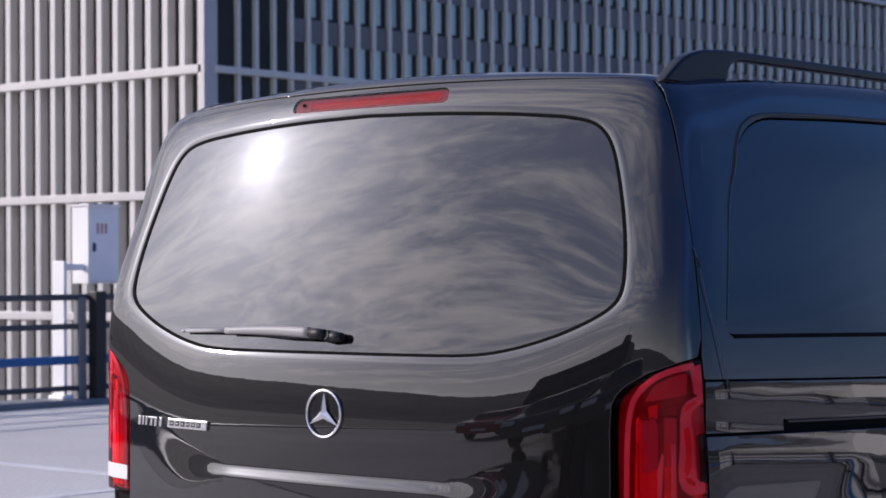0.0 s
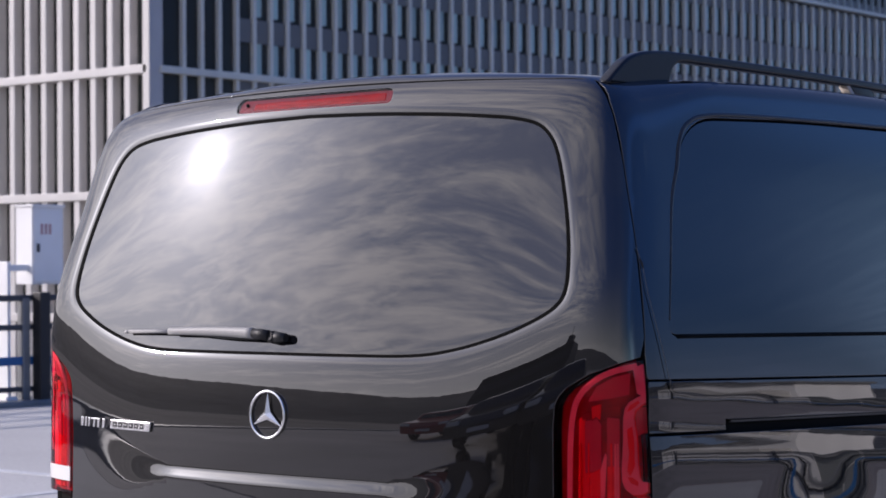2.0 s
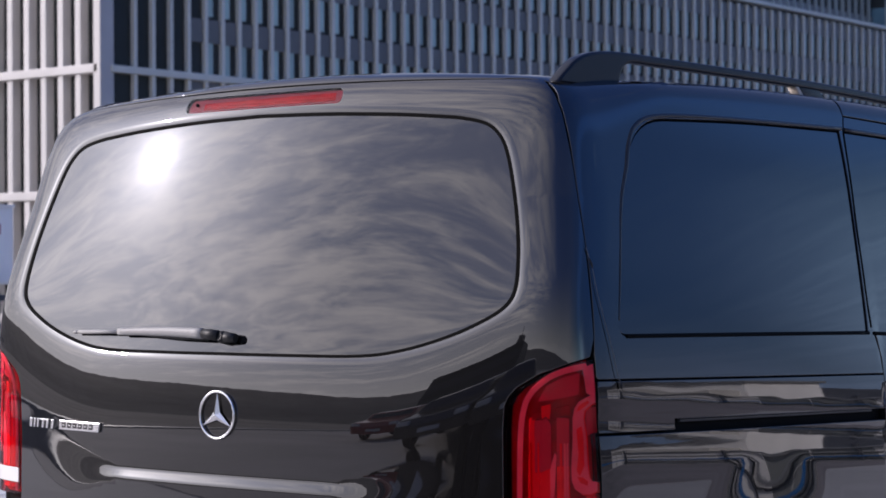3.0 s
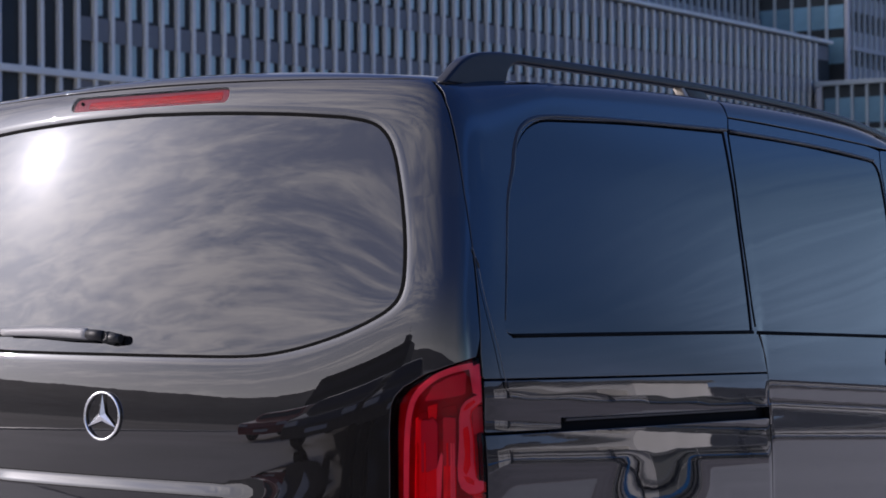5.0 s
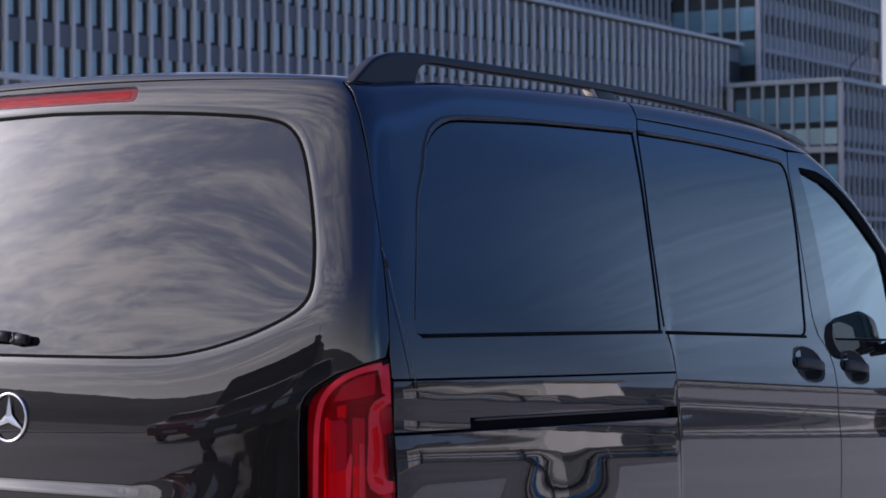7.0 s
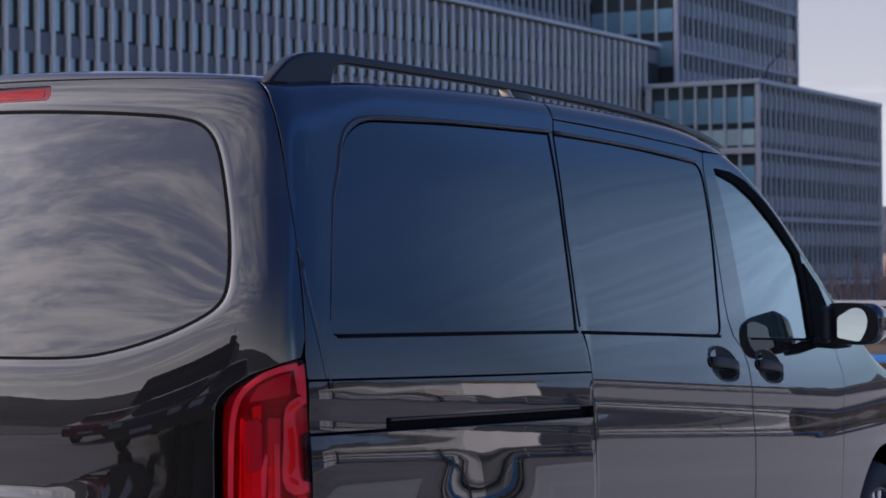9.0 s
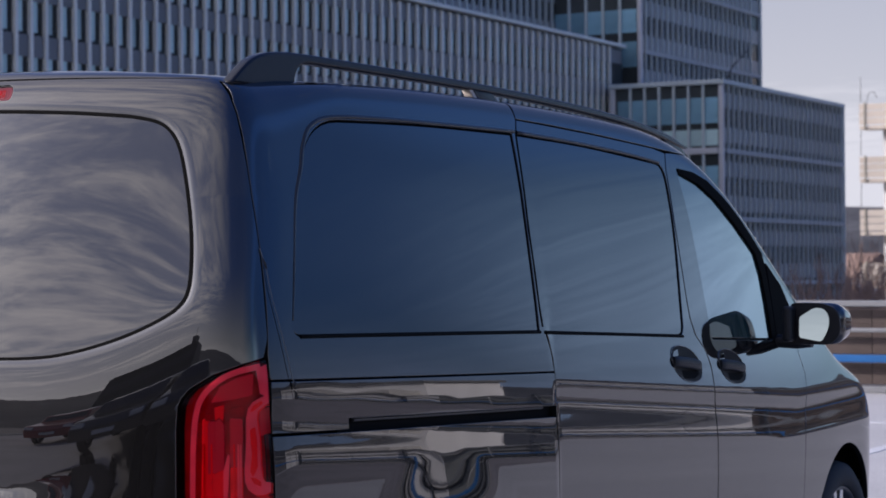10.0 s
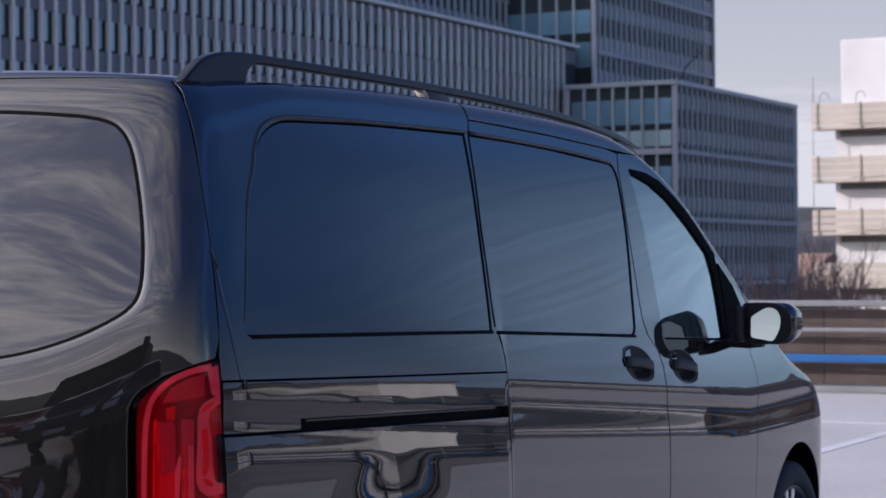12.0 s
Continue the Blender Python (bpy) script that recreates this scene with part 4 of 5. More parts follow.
part("washer_jet", tube([(0, 0, -0.002), (0, 0, 0.004)], 0.004), SHUT, brake, "black washer nozzle", jet)

# rear wiper
def over_glass(rows):
    return [rear_at(a, z, lift) for a, z, lift in rows]


arm = [(-20.4, 1.2462, 0.015), (-15.0, 1.2480, 0.018), (-9.0, 1.2478, 0.022), (-2.6, 1.2448, 0.026)]
wiper = part("wiper_arm", tube(smooth_line(over_glass(arm), 5), [0.0052 + 0.0032 * i / 15 for i in range(16)], 12, 1.55), GREYARM, van, "grey rear wiper arm over the glass")
part("wiper_blade", tube(over_glass([(-20.2, 1.2425, 0.008), (-19, 1.2428, 0.009), (-16, 1.2425, 0.010), (-8, 1.2375, 0.011), (-2.2, 1.2360, 0.012)]), [0.0018, 0.002, 0.003, 0.005, 0.005], 8, 1.2), RUBBER, wiper)
part("blade_strip", tube(over_glass([(-28.8, 1.2440, 0.010), (-24, 1.2456, 0.012), (-19.8, 1.2462, 0.015)]), 0.0036, 8, 1.3), GREYARM, wiper, "bright wiper blade spine")
part("blade_tip", tube(over_glass([(-29.6, 1.2430, 0.009), (-28.8, 1.2438, 0.010)]), 0.0042, 8), GREYARM, wiper)
part("arm_joint", tube(over_glass([(-2.7, 1.2445, 0.026), (-1.2, 1.2430, 0.025), (0.2, 1.241, 0.022)]), [0.0088, 0.0098, 0.0098], 12, 1.3), PLASTIC, wiper)
spindle = rear_frame(0.45, 1.2395)
part("spindle_cap", tube([spindle @ Vector((0, 0, z)) for z in (-0.004, 0.012, 0.020, 0.026)], [0.0150, 0.0150, 0.0135, 0.009], 24), PLASTIC, wiper)
part("spindle_boot", tube(over_glass([(0.3, 1.2395, 0.010), (1.6, 1.2388, 0.012), (2.8, 1.2385, 0.010)]), [0.0145, 0.0125, 0.0105], 12), RUBBER, wiper)

# round chrome emblem: a ring with three plain tapered spokes
place = rear_frame(0.15, 1.0635) @ Matrix.Translation((0, 0, 0.004))
ring = [(0.0535 * math.cos(2 * math.pi * i / 64), 0.0535 * math.sin(2 * math.pi * i / 64), 0) for i in range(64)]
bm = bmesh.new()
prof = [(0.0505, 0.0), (0.0512, 0.0025), (0.0538, 0.0038), (0.0562, 0.0025), (0.0570, 0.0), (0.0538, -0.003)]
rows = [[bm.verts.new((r * math.cos(2 * math.pi * i / 72), r * math.sin(2 * math.pi * i / 72), z)) for r, z in prof] for i in range(72)]
for i in range(72):
    for k in range(len(prof)):
        bm.faces.new((rows[i][k], rows[(i + 1) % 72][k], rows[(i + 1) % 72][(k + 1) % len(prof)], rows[i][(k + 1) % len(prof)])).smooth = True
bmesh.ops.recalc_face_normals(bm, faces=bm.faces)
emblem = part("emblem_ring", bm, CHROME, van, "round chrome emblem ring", place)
for k in range(3):
    bm = bmesh.new()
    tip, hub = (0, 0.0505, 0.001), (0, 0, 0.008)
    w = math.radians(60)
    lft = (-0.0115 * math.sin(w), 0.0115 * math.cos(w), 0.001)
    rgt = (0.0115 * math.sin(w), 0.0115 * math.cos(w), 0.001)
    v = [bm.verts.new(p) for p in (tip, hub, lft, rgt, (0, 0, 0))]
    for f in ((0, 2, 1), (0, 1, 3), (1, 2, 4), (1, 4, 3), (0, 4, 2), (0, 3, 4)):
        bm.faces.new([v[i] for i in f])
    bmesh.ops.recalc_face_normals(bm, faces=bm.faces)
    part("spoke", bm, CHROME, emblem, "", Matrix.Rotation(2 * math.pi * k / 3, 4, "Z"))

# chrome model badge as plain blocks and a plate
badge = part("badge_plate", slab([(-0.083, -0.0115), (0.080, -0.0115), (0.086, 0.0115), (-0.077, 0.0115)], 0.0, 0.006, 0.0015), CHROME, van, "chrome badge plate", rear_frame(-27.2, 1.0155) @ Matrix.Translation((0, 0, 0.001)))
for k in range(6):
    u = -0.060 + 0.0225 * k
    part("badge_inlay", slab([(u - 0.0092, -0.0062), (u + 0.0072, -0.0062), (u + 0.0092, 0.0062), (u - 0.0072, 0.0062)], 0.0, 0.0066, 0.0), TRIM, badge, "dark inlay bar")
    part("badge_inlay", slab([(u - 0.0045, -0.0016), (u + 0.0040, -0.0016), (u + 0.0046, 0.0016), (u - 0.0040, 0.0016)], 0.0, 0.0070, 0.0), CHROME, badge)
for a, w, h in ((-37.35, 0.0052, 0.0115), (-36.55, 0.0028, 0.0115), (-35.85, 0.0024, 0.0115), (-34.75, 0.0030, 0.0115), (-33.85, 0.0040, 0.0115), (-32.75, 0.0040, 0.0115)):
    part("badge_block", slab([(-w - 0.002, -h), (w - 0.002, -h), (w + 0.003, h), (-w + 0.001, h)], 0.0, 0.006, 0.0012), CHROME, badge, "", badge.matrix_basis.inverted() @ rear_frame(a, 1.0155) @ Matrix.Translation((0, 0, 0.001)))
part("badge_block", slab([(-0.014, 0.0075), (0.016, 0.0075), (0.017, 0.0115), (-0.013, 0.0115)], 0.0, 0.0066, 0.001), CHROME, badge, "", badge.matrix_basis.inverted() @ rear_frame(-34.7, 1.0155) @ Matrix.Translation((0, 0, 0.001)))

# door handles: a dark cup with a grip across it
for y, z, lean in ((2.405, 1.0985, -5), (2.780, 1.074, -5)):
    c, s_ = math.cos(radians(lean)), math.sin(radians(lean))
    oval = [(-0.112, 0.018), (-0.100, 0.042), (-0.040, 0.053), (0.035, 0.045), (0.090, 0.022), (0.118, -0.010), (0.108, -0.038), (0.060, -0.052), (0.0, -0.052), (-0.055, -0.040), (-0.098, -0.012)]
    loop = [Vector((y + u * c - v * s_, z + u * s_ + v * c)) for u, v in oval]
    loop = [p.xy for p in smooth_line([(*p, 0) for p in loop + loop[:1]], 4)][:-1]
    cup = sheet("door_handle", CUP, van, loop, [], on_side, step=0.015, sink=-0.0008, depth=0.004, label="black grip across a recessed cup")
    grip = smooth_line([side_at(y - 0.100, z + 0.010, 0.002), side_at(y - 0.075, z + 0.008, 0.009), side_at(y, z + 0.001, 0.012), side_at(y + 0.070, z - 0.008, 0.010), side_at(y + 0.100, z - 0.011, 0.002)], 6)
    part("grip", tube(grip, 0.0075, 12, 2.2), PLASTIC, cup, "satin black grip")
    part("cup_rim", tube([side_at(p.x, p.y, 0.0008) for p in loop[::2]], 0.0020, 6, closed=True), PAINT, cup)
    sheet("cup_shade", SHUT, cup, [Vector((y + u, z + v)) for u, v in ((-0.045, -0.018), (0.085, -0.024), (0.092, -0.036), (0.05, -0.047), (-0.03, -0.042))], [], on_side, step=0.02, sink=-0.0014, depth=0.001)
    sheet("cup_glint", PAINT, cup, [Vector((y + u, z + v)) for u, v in ((-0.100, 0.022), (-0.055, 0.026), (-0.055, 0.046), (-0.088, 0.040))], [], on_side, step=0.02, sink=-0.0012, depth=0.001)

# roof rails
def plate_yz(profile_, x, half, bevel):
    bm = bmesh.new()
    a = [bm.verts.new((x - half, y, z)) for y, z in profile_]
    b = [bm.verts.new((x + half, y, z)) for y, z in profile_]
    n_ = len(profile_)
    bm.faces.new(a)
    bm.faces.new(b[::-1])
    for i in range(n_):
        bm.faces.new((a[i], b[i], b[(i + 1) % n_], a[(i + 1) % n_]))
    bmesh.ops.recalc_face_normals(bm, faces=bm.faces)
    if bevel:
        bmesh.ops.bevel(bm, geom=[e for e in bm.edges if abs(e.verts[0].co.x - e.verts[1].co.x) < 1e-6], offset=bevel, segments=4, profile=0.5, affect="EDGES")
    for f in bm.faces:
        f.smooth = len(f.verts) == 4
    return bm


for x, low in ((0.76, 0.0), (-0.78, 0.03)):
    mids = smooth_line([(0, 0.60, 1.8785), (0, 0.884, 1.878), (0, 1.278, 1.8761), (0, 1.721, 1.8687), (0, 2.115, 1.8549), (0, 2.41, 1.8381), (0, 2.657, 1.8125), (0, 2.834, 1.784)], 5)
    mids = [p - Vector((0, 0, low + 0.002)) for p in mids]
    thick = [0.0112] * (len(mids) - 4) + [0.0112, 0.0105, 0.0095, 0.0075]
    heel = smooth_line([(0, 0.280, 1.7990 - low), (0, 0.318, 1.8285 - low), (0, 0.367, 1.8600 - low), (0, 0.430, 1.8785 - low), (0, 0.510, 1.8862 - low)], 4)
    throat = smooth_line([(0, 0.605, 1.8655 - low), (0, 0.572, 1.8620 - low), (0, 0.548, 1.8490 - low), (0, 0.536, 1.8260 - low), (0, 0.532, 1.7990 - low)], 4)
    outline = [(p.y, p.z) for p in heel] + [(p.y, p.z + h) for p, h in zip(mids, thick)] + [(p.y, p.z - h) for p, h in zip(mids[::-1], thick[::-1])][:-1] + [(p.y, p.z) for p in throat]
    rail = part("roof_rail", plate_yz(outline, x, 0.0160, 0.0068), RAIL, van, "satin black roof rail")
    part("rail_foot", plate_yz([(1.385, 1.8706 - low), (1.485, 1.8706 - low), (1.563, 1.8293 - low), (1.436, 1.8293 - low)], x, 0.012, 0.003), RAIL, rail)
    # the foot's sunlit edge, its light put into a pale colour
    part("sunlit_foot_edge", plate_yz([(1.366, 1.8690 - low), (1.383, 1.8690 - low), (1.434, 1.8293 - low), (1.412, 1.8293 - low)], x, 0.013, 0.002), SUNLITFOOT, rail, "edge of the rail foot with sunlight painted in its pale colour")
    part("rail_foot", plate_yz([(2.666, 1.8057), (2.785, 1.7938), (2.868, 1.7554), (2.735, 1.7554)], x, 0.012, 0.004), RAIL, rail)

# side mirrors: housing, glass, foot
for s in (1, -1):
    bm = box(-0.098, 0.098, -0.085, 0.085, -0.078, 0.078)
    for v in bm.verts:
        if v.co.y > 0:
            v.co.x *= 0.80
            v.co.z *= 0.72
        if v.co.x > 0:
            v.co.z *= 0.93
    bmesh.ops.bevel(bm, geom=bm.edges[:], offset=0.048, segments=6, profile=0.55, affect="EDGES")
    bm2 = bm
    for f in bm2.faces:
        f.smooth = True
    shell = part("side_mirror", bm2, PAINT, van, "dark side mirror with bright glass", Matrix.Translation((s * 1.094, 3.262, 1.199)) @ Matrix.Diagonal((s, 1, 1, 1)))
    loop = [p.xy for p in rounded([(-0.088, -0.066, 0.02), (0.055, -0.070, 0.03), (0.090, -0.03, 0.05), (0.082, 0.045, 0.05), (0.03, 0.070, 0.06), (-0.085, 0.070, 0.02)])]
    face = Matrix.Translation((0, -0.083, 0)) @ Euler((radians(90), 0, 0)).to_matrix().to_4x4()
    part("mirror_bezel", slab(loop, -0.004, 0.004, 0.002), PLASTIC, shell, "black bezel", face)
    gl = [p.xy for p in rounded([(-0.050, -0.046, 0.01), (0.024, -0.060, 0.012), (0.046, -0.020, 0.02), (0.050, 0.020, 0.02), (0.034, 0.050, 0.02), (0.0, 0.054, 0.02), (-0.050, 0.022, 0.01)])]
    part("mirror_pane", slab(gl, 0.005, 0.017, 0.0), MIRROR, shell, "bright mirror glass", face @ Euler((radians(-3), radians(10), 0)).to_matrix().to_4x4())
    part("mirror_cowl", box(-0.096, -0.064, -0.145, -0.080, -0.060, 0.060, 0.012), PLASTIC, shell, "black cowl beside the glass")
    part("mirror_foot", tube([(-0.04, 0.0, -0.064), (-0.090, 0.0, -0.068), (-0.150, 0.0, -0.062), (-0.195, 0.0, -0.058)], [0.022, 0.024, 0.028, 0.034], 12, 0.8), PLASTIC, shell)

# wheels
def lathe(profile_, steps=64):
    bm = bmesh.new()
    rows_ = [[bm.verts.new((x, r * math.cos(2 * math.pi * i / steps), r * math.sin(2 * math.pi * i / steps))) for x, r in profile_] for i in range(steps)]
    for i in range(steps):
        for k in range(len(profile_) - 1):
            bm.faces.new((rows_[i][k], rows_[i][k + 1], rows_[(i + 1) % steps][k + 1], rows_[(i + 1) % steps][k])).smooth = True
    bmesh.ops.recalc_face_normals(bm, faces=bm.faces)
    return bm


tyre_me, rim_me = None, None
for x, y in ((0.90, WHEEL_F), (0.90, WHEEL_R), (-0.90, WHEEL_F), (-0.90, WHEEL_R)):
    at = Matrix.Translation((x, y, WHEEL_Z)) @ (Matrix() if x > 0 else Matrix.Rotation(math.pi, 4, "Z"))
    if tyre_me is None:
        tyre = part("wheel", lathe([(-0.20, 0.225), (-0.205, 0.29), (-0.185, 0.325), (-0.14, 0.335), (-0.02, 0.335), (0.005, 0.328), (0.020, 0.305), (0.026, 0.275), (0.022, 0.255), (0.014, 0.243), (0.0, 0.238)]), TYRE, van, "black tyre on a silver alloy rim", at)
        tyre_me = tyre.data
        rim = part("rim", lathe([(-0.10, 0.238), (0.0, 0.239), (0.010, 0.243), (0.012, 0.236), (0.0, 0.226), (-0.06, 0.216), (-0.075, 0.06), (-0.075, 0.0)]), TRIM, tyre, "dark rim barrel")
        rim_me = rim.data
        spoke_me = None
    else:
        tyre = part("wheel", tyre_me, TYRE, van, "black tyre on a silver alloy rim", at)
        part("rim", rim_me, TRIM, tyre, "dark rim barrel")
    for k in range(10):
        if spoke_me is None:
            bm = box(-0.030, 0.004, -0.014, 0.014, 0.03, 0.232, 0.004)
            sp = part("spoke", bm, ALLOY, tyre, "silver spoke")
            spoke_me = sp.data
        else:
            sp = part("spoke", spoke_me, ALLOY, tyre, "silver spoke")
        sp.matrix_basis = Matrix.Rotation(2 * math.pi * (k // 2) / 5 + (0.17 if k % 2 else -0.17), 4, "X")

# a thin cord hanging out of the tailgate gap
cord = part("hanging_cord", tube(smooth_line([side_at(0.2085, 1.438, 0.003), side_at(0.2125, 1.400, 0.004), side_at(0.2135, 1.35, 0.004), side_at(0.222, 1.290, 0.004), side_at(0.236, 1.223, 0.005), side_at(0.247, 1.170, 0.005), side_at(0.259, 1.142, 0.005)], 6), 0.0009, 6), STEELGREY, van, "thin grey cord hanging from the tailgate gap")
for y, z in ((0.2115, 1.405), (0.256, 1.150)):
    part("cord_end", tube([side_at(y - 0.002, z + 0.011, 0.004), side_at(y, z, 0.005), side_at(y + 0.002, z - 0.010, 0.004)], [0.0016, 0.0028, 0.0018], 8), PLASTIC, cord)


# ---------------------------------------------------------------- ground and deck
CITY = -9.0
bm = bmesh.new()
v = [bm.verts.new(p) for p in ((-4000, -4000, CITY), (4000, -4000, CITY), (4000, 4000, CITY), (-4000, 4000, CITY))]
bm.faces.new(v)
tagged(put("ground", bm, EARTH), "brown-grey city ground far below the deck", "ground", kind="structure")
deck = tagged(put("pavement", box(-13.95, 16.4, -56, 18.75, CITY, 0.0), CONCRETE), "pale grey concrete parking deck", "pavement", kind="structure")
for x0, x1, y0, y1 in ((-1.40, -1.28, 5.0, 14.2), (-6.86, -6.74, -2.0, 5.72), (-11.0, 2.0, 5.72, 5.84), (-6.86, -6.74, 5.84, 11.0), (-13.0, 2.5, 14.2, 14.32)):
    tagged(put("painted_line", box(x0, x1, y0, y1, 0.0005, 0.004), WHITELINE), "worn white parking line on the concrete", "line", "parking lines")
# asphalt strip out of view, added only for darker reflections in the side panels
tagged(put("road", box(7.2, 15.6, 3.0, 18.2, 0.0005, 0.006), ASPHALT), "brown-grey asphalt strip, added unseen to darken the reflections in the van's side", "road", kind="structure")
# unseen darker ground added behind the van to dim what its tailgate mirrors
tagged(put("road", box(-13.3, 15.6, -55, -3.9, 0.0005, 0.006), DIMDECK), "darker grey deck strip, added unseen to dim the tailgate's reflections", "road", kind="structure")
# the raised pale edge of the deck
tagged(put("kerb", box(-13.95, 16.4, 18.25, 18.75, 0.0005, 0.075, 0.012), PALESTEEL), "pale raised kerb along the deck edge", "kerb", kind="structure")
tagged(put("kerb", box(-13.95, -13.40, -56, 18.24, 0.0005, 0.06, 0.012), PALESTEEL), "pale raised kerb along the deck edge", "kerb", kind="structure")


def fence(name, start, along, length, heights, posts, label):
    """Rails on posts; heights: (z, half height, material)."""
    f = tagged(new(name), label, "fence", "deck railings")
    f.matrix_basis = Matrix.Translation(start) @ Matrix.Rotation(math.atan2(along[1], along[0]), 4, "Z")
    for z, h, mat, words in heights:
        put("rail", box(0, length, -0.03, 0.03, z - h, z + h, 0.012), mat, f, words)
    post_me = None
    for p in posts:
        if post_me is None:
            o = put("post", box(-0.05, 0.05, 0.035, 0.12, 0.0, 1.10, 0.008), STEEL, f)
            post_me = o.data
        else:
            o = put("post", post_me, STEEL, f)
        o.matrix_basis = Matrix.Translation((p, 0, 0))
    return f


# fence by the white-finned building: dark rails, one blue
fence("deck_fence", (-13.6, 0.0, 0.06), (0, 1), 17.8, ((1.06, 0.032, STEEL, ""), (0.755, 0.030, STEEL, ""), (0.405, 0.045, BLUE, "blue rail"), (0.11, 0.028, STEEL, "")), [0.6 + 2.6 * i for i in range(7) if abs(0.6 + 2.6 * i - 10.6) > 0.9], "dark steel deck railing with one blue rail")
# end posts of that fence
for x0, y0, w, top, mat, words in ((-13.66, 10.36, 0.10, 1.12, PALESTEEL, "grey steel end post of the railing"), (-13.57, 10.49, 0.135, 1.18, BLACKSTEEL, "black steel box post of the railing")):
    tagged(put("fence_post", box(x0, x0 + w, y0, y0 + w, 0.0005, top, 0.01), mat), words, "post", "railing end posts")
cab = tagged(new("meter_cabinet"), "pale grey steel meter cabinet on a white post", "cabinet")
put("cabinet_body", box(-13.97, -13.70, 10.60, 11.02, 1.26, 2.08, 0.006), CABINET, cab)
put("cabinet_door", box(-13.699, -13.685, 10.615, 11.005, 1.285, 2.055, 0.004), CABINET, cab)
put("lock", box(-13.684, -13.672, 10.645, 10.685, 1.60, 1.69, 0.004), STEEL, cab, "black lock")
for k in range(3):
    put("notice", box(-13.6845, -13.6835, 10.70 + 0.055 * k, 10.735 + 0.055 * k, 1.79, 1.90), REDPRINT, cab, "faded red printed sign")
put("cabinet_roof", box(-13.98, -13.67, 10.585, 11.035, 2.08, 2.105, 0.006), CABINET, cab)
put("post", box(-13.80, -13.61, 10.20, 10.24, 0.0, 1.50, 0.008), CABINET, cab, "white post")
put("bracket", box(-13.80, -13.76, 10.24, 10.62, 1.40, 1.47, 0.008), CABINET, cab)
put("foot", box(-13.83, -13.57, 10.15, 10.30, 0.0005, 0.10, 0.02), CABINET, cab)
# fence at the far edge, before a brown slatted wall
fence("deck_fence", (-13.5, 18.35, 0.0), (1, 0), 29.6, ((0.970, 0.034, PALESTEEL, ""), (0.68, 0.024, PALESTEEL, ""), (0.37, 0.043, BLUE, "blue rail")), [0.4 + 3.1 * i for i in range(3)] + [16.5 + 3.1 * i for i in range(5)], "pale steel deck railing with one blue rail")
wall = tagged(new("slatted_wall"), "brown slatted screen wall behind the railing", "wall", kind="structure")
slat_me = None
for k in range(5):
    for i in range(4):
        if slat_me is None:
            o = put("slat", box(0, 4.995, 0, 0.03, 0.0, 0.163, 0.004), BROWN, wall)
            slat_me = o.data
        else:
            o = put("slat", slat_me, BROWN, wall)
        o.matrix_basis = Matrix.Translation((-13.5 + 5.0 * i, 18.50 + 0.004 * (k % 2), 0.08 + 0.166 * k))
screen = tagged(new("panel_wall"), "white and grey sheet panels behind the railing", "wall", kind="structure")
for i in range(8):
    put("panel", box(6.52 + 1.22 * i, 7.72 + 1.22 * i, 18.50, 18.53, 0.08, 0.93, 0.006), GREYBAND if i in (2, 3) else STONE, screen, "grey panel" if i in (2, 3) else "white panel")
for z0, z1, words in ((0.10, 0.17, "black lower edge strip"), (0.23, 0.26, "black joint strip"), (0.58, 0.63, "black joint strip"), (0.935, 0.985, "black top edge strip")):
    put("edge_strip", box(6.5, 16.28, 18.46, 18.497, z0, z1, 0.006), BLACKSTEEL, screen, words)
# fence along the open side of the deck
fence("deck_fence", (16.0, -30, 0.0), (0, 1), 48.3, ((0.970, 0.034, PALESTEEL, ""), (0.68, 0.024, PALESTEEL, ""), (0.37, 0.043, BLUE, "blue rail")), [1.0 + 3.1 * i for i in range(16)], "pale steel deck railing with one blue rail")


# ---------------------------------------------------------------- buildings
LEVELS = [0.08 + 3.395 * k for k in range(-2, 12)]


def repeat(name, bm_or_mesh, mat, parent, places, label=""):
    me = None
    for m in places:
        if me is None:
            o = put(name, bm_or_mesh, mat, parent, label)
            me = o.data
        else:
            o = put(name, me, mat, parent, label)
        o.matrix_basis = m
    return me


def joined(name, boxes, mat, parent, label=""):
    verts, faces = [], []
    for x0, x1, y0, y1, z0, z1 in boxes:
        k = len(verts)
        verts += [(x0, y0, z0), (x1, y0, z0), (x1, y1, z0), (x0, y1, z0), (x0, y0, z1), (x1, y0, z1), (x1, y1, z1), (x0, y1, z1)]
        faces += [tuple(k + i for i in f) for f in ((0, 3, 2, 1), (4, 5, 6, 7), (0, 1, 5, 4), (1, 2, 6, 5), (2, 3, 7, 6), (3, 0, 4, 7))]
    return put(name, mesh_of(verts, faces), mat, parent, label)


T = Matrix.Translation
AX, AY = -37.8, 34.7            # corner of the long office building
BAY = 0.70
office = tagged(new("office_building"), "long grey office building with white-finned end facade", "building")
put("wall", box(-62, AX, AY, 88.4, CITY, 12.05), DARKGLASS, office, "dark glazed wall")
put("roof", box(-62, AX + 0.25, AY - 0.25, 88.4, 12.08, 12.24, 0.03), GREYFIN, office, "grey roof edge")
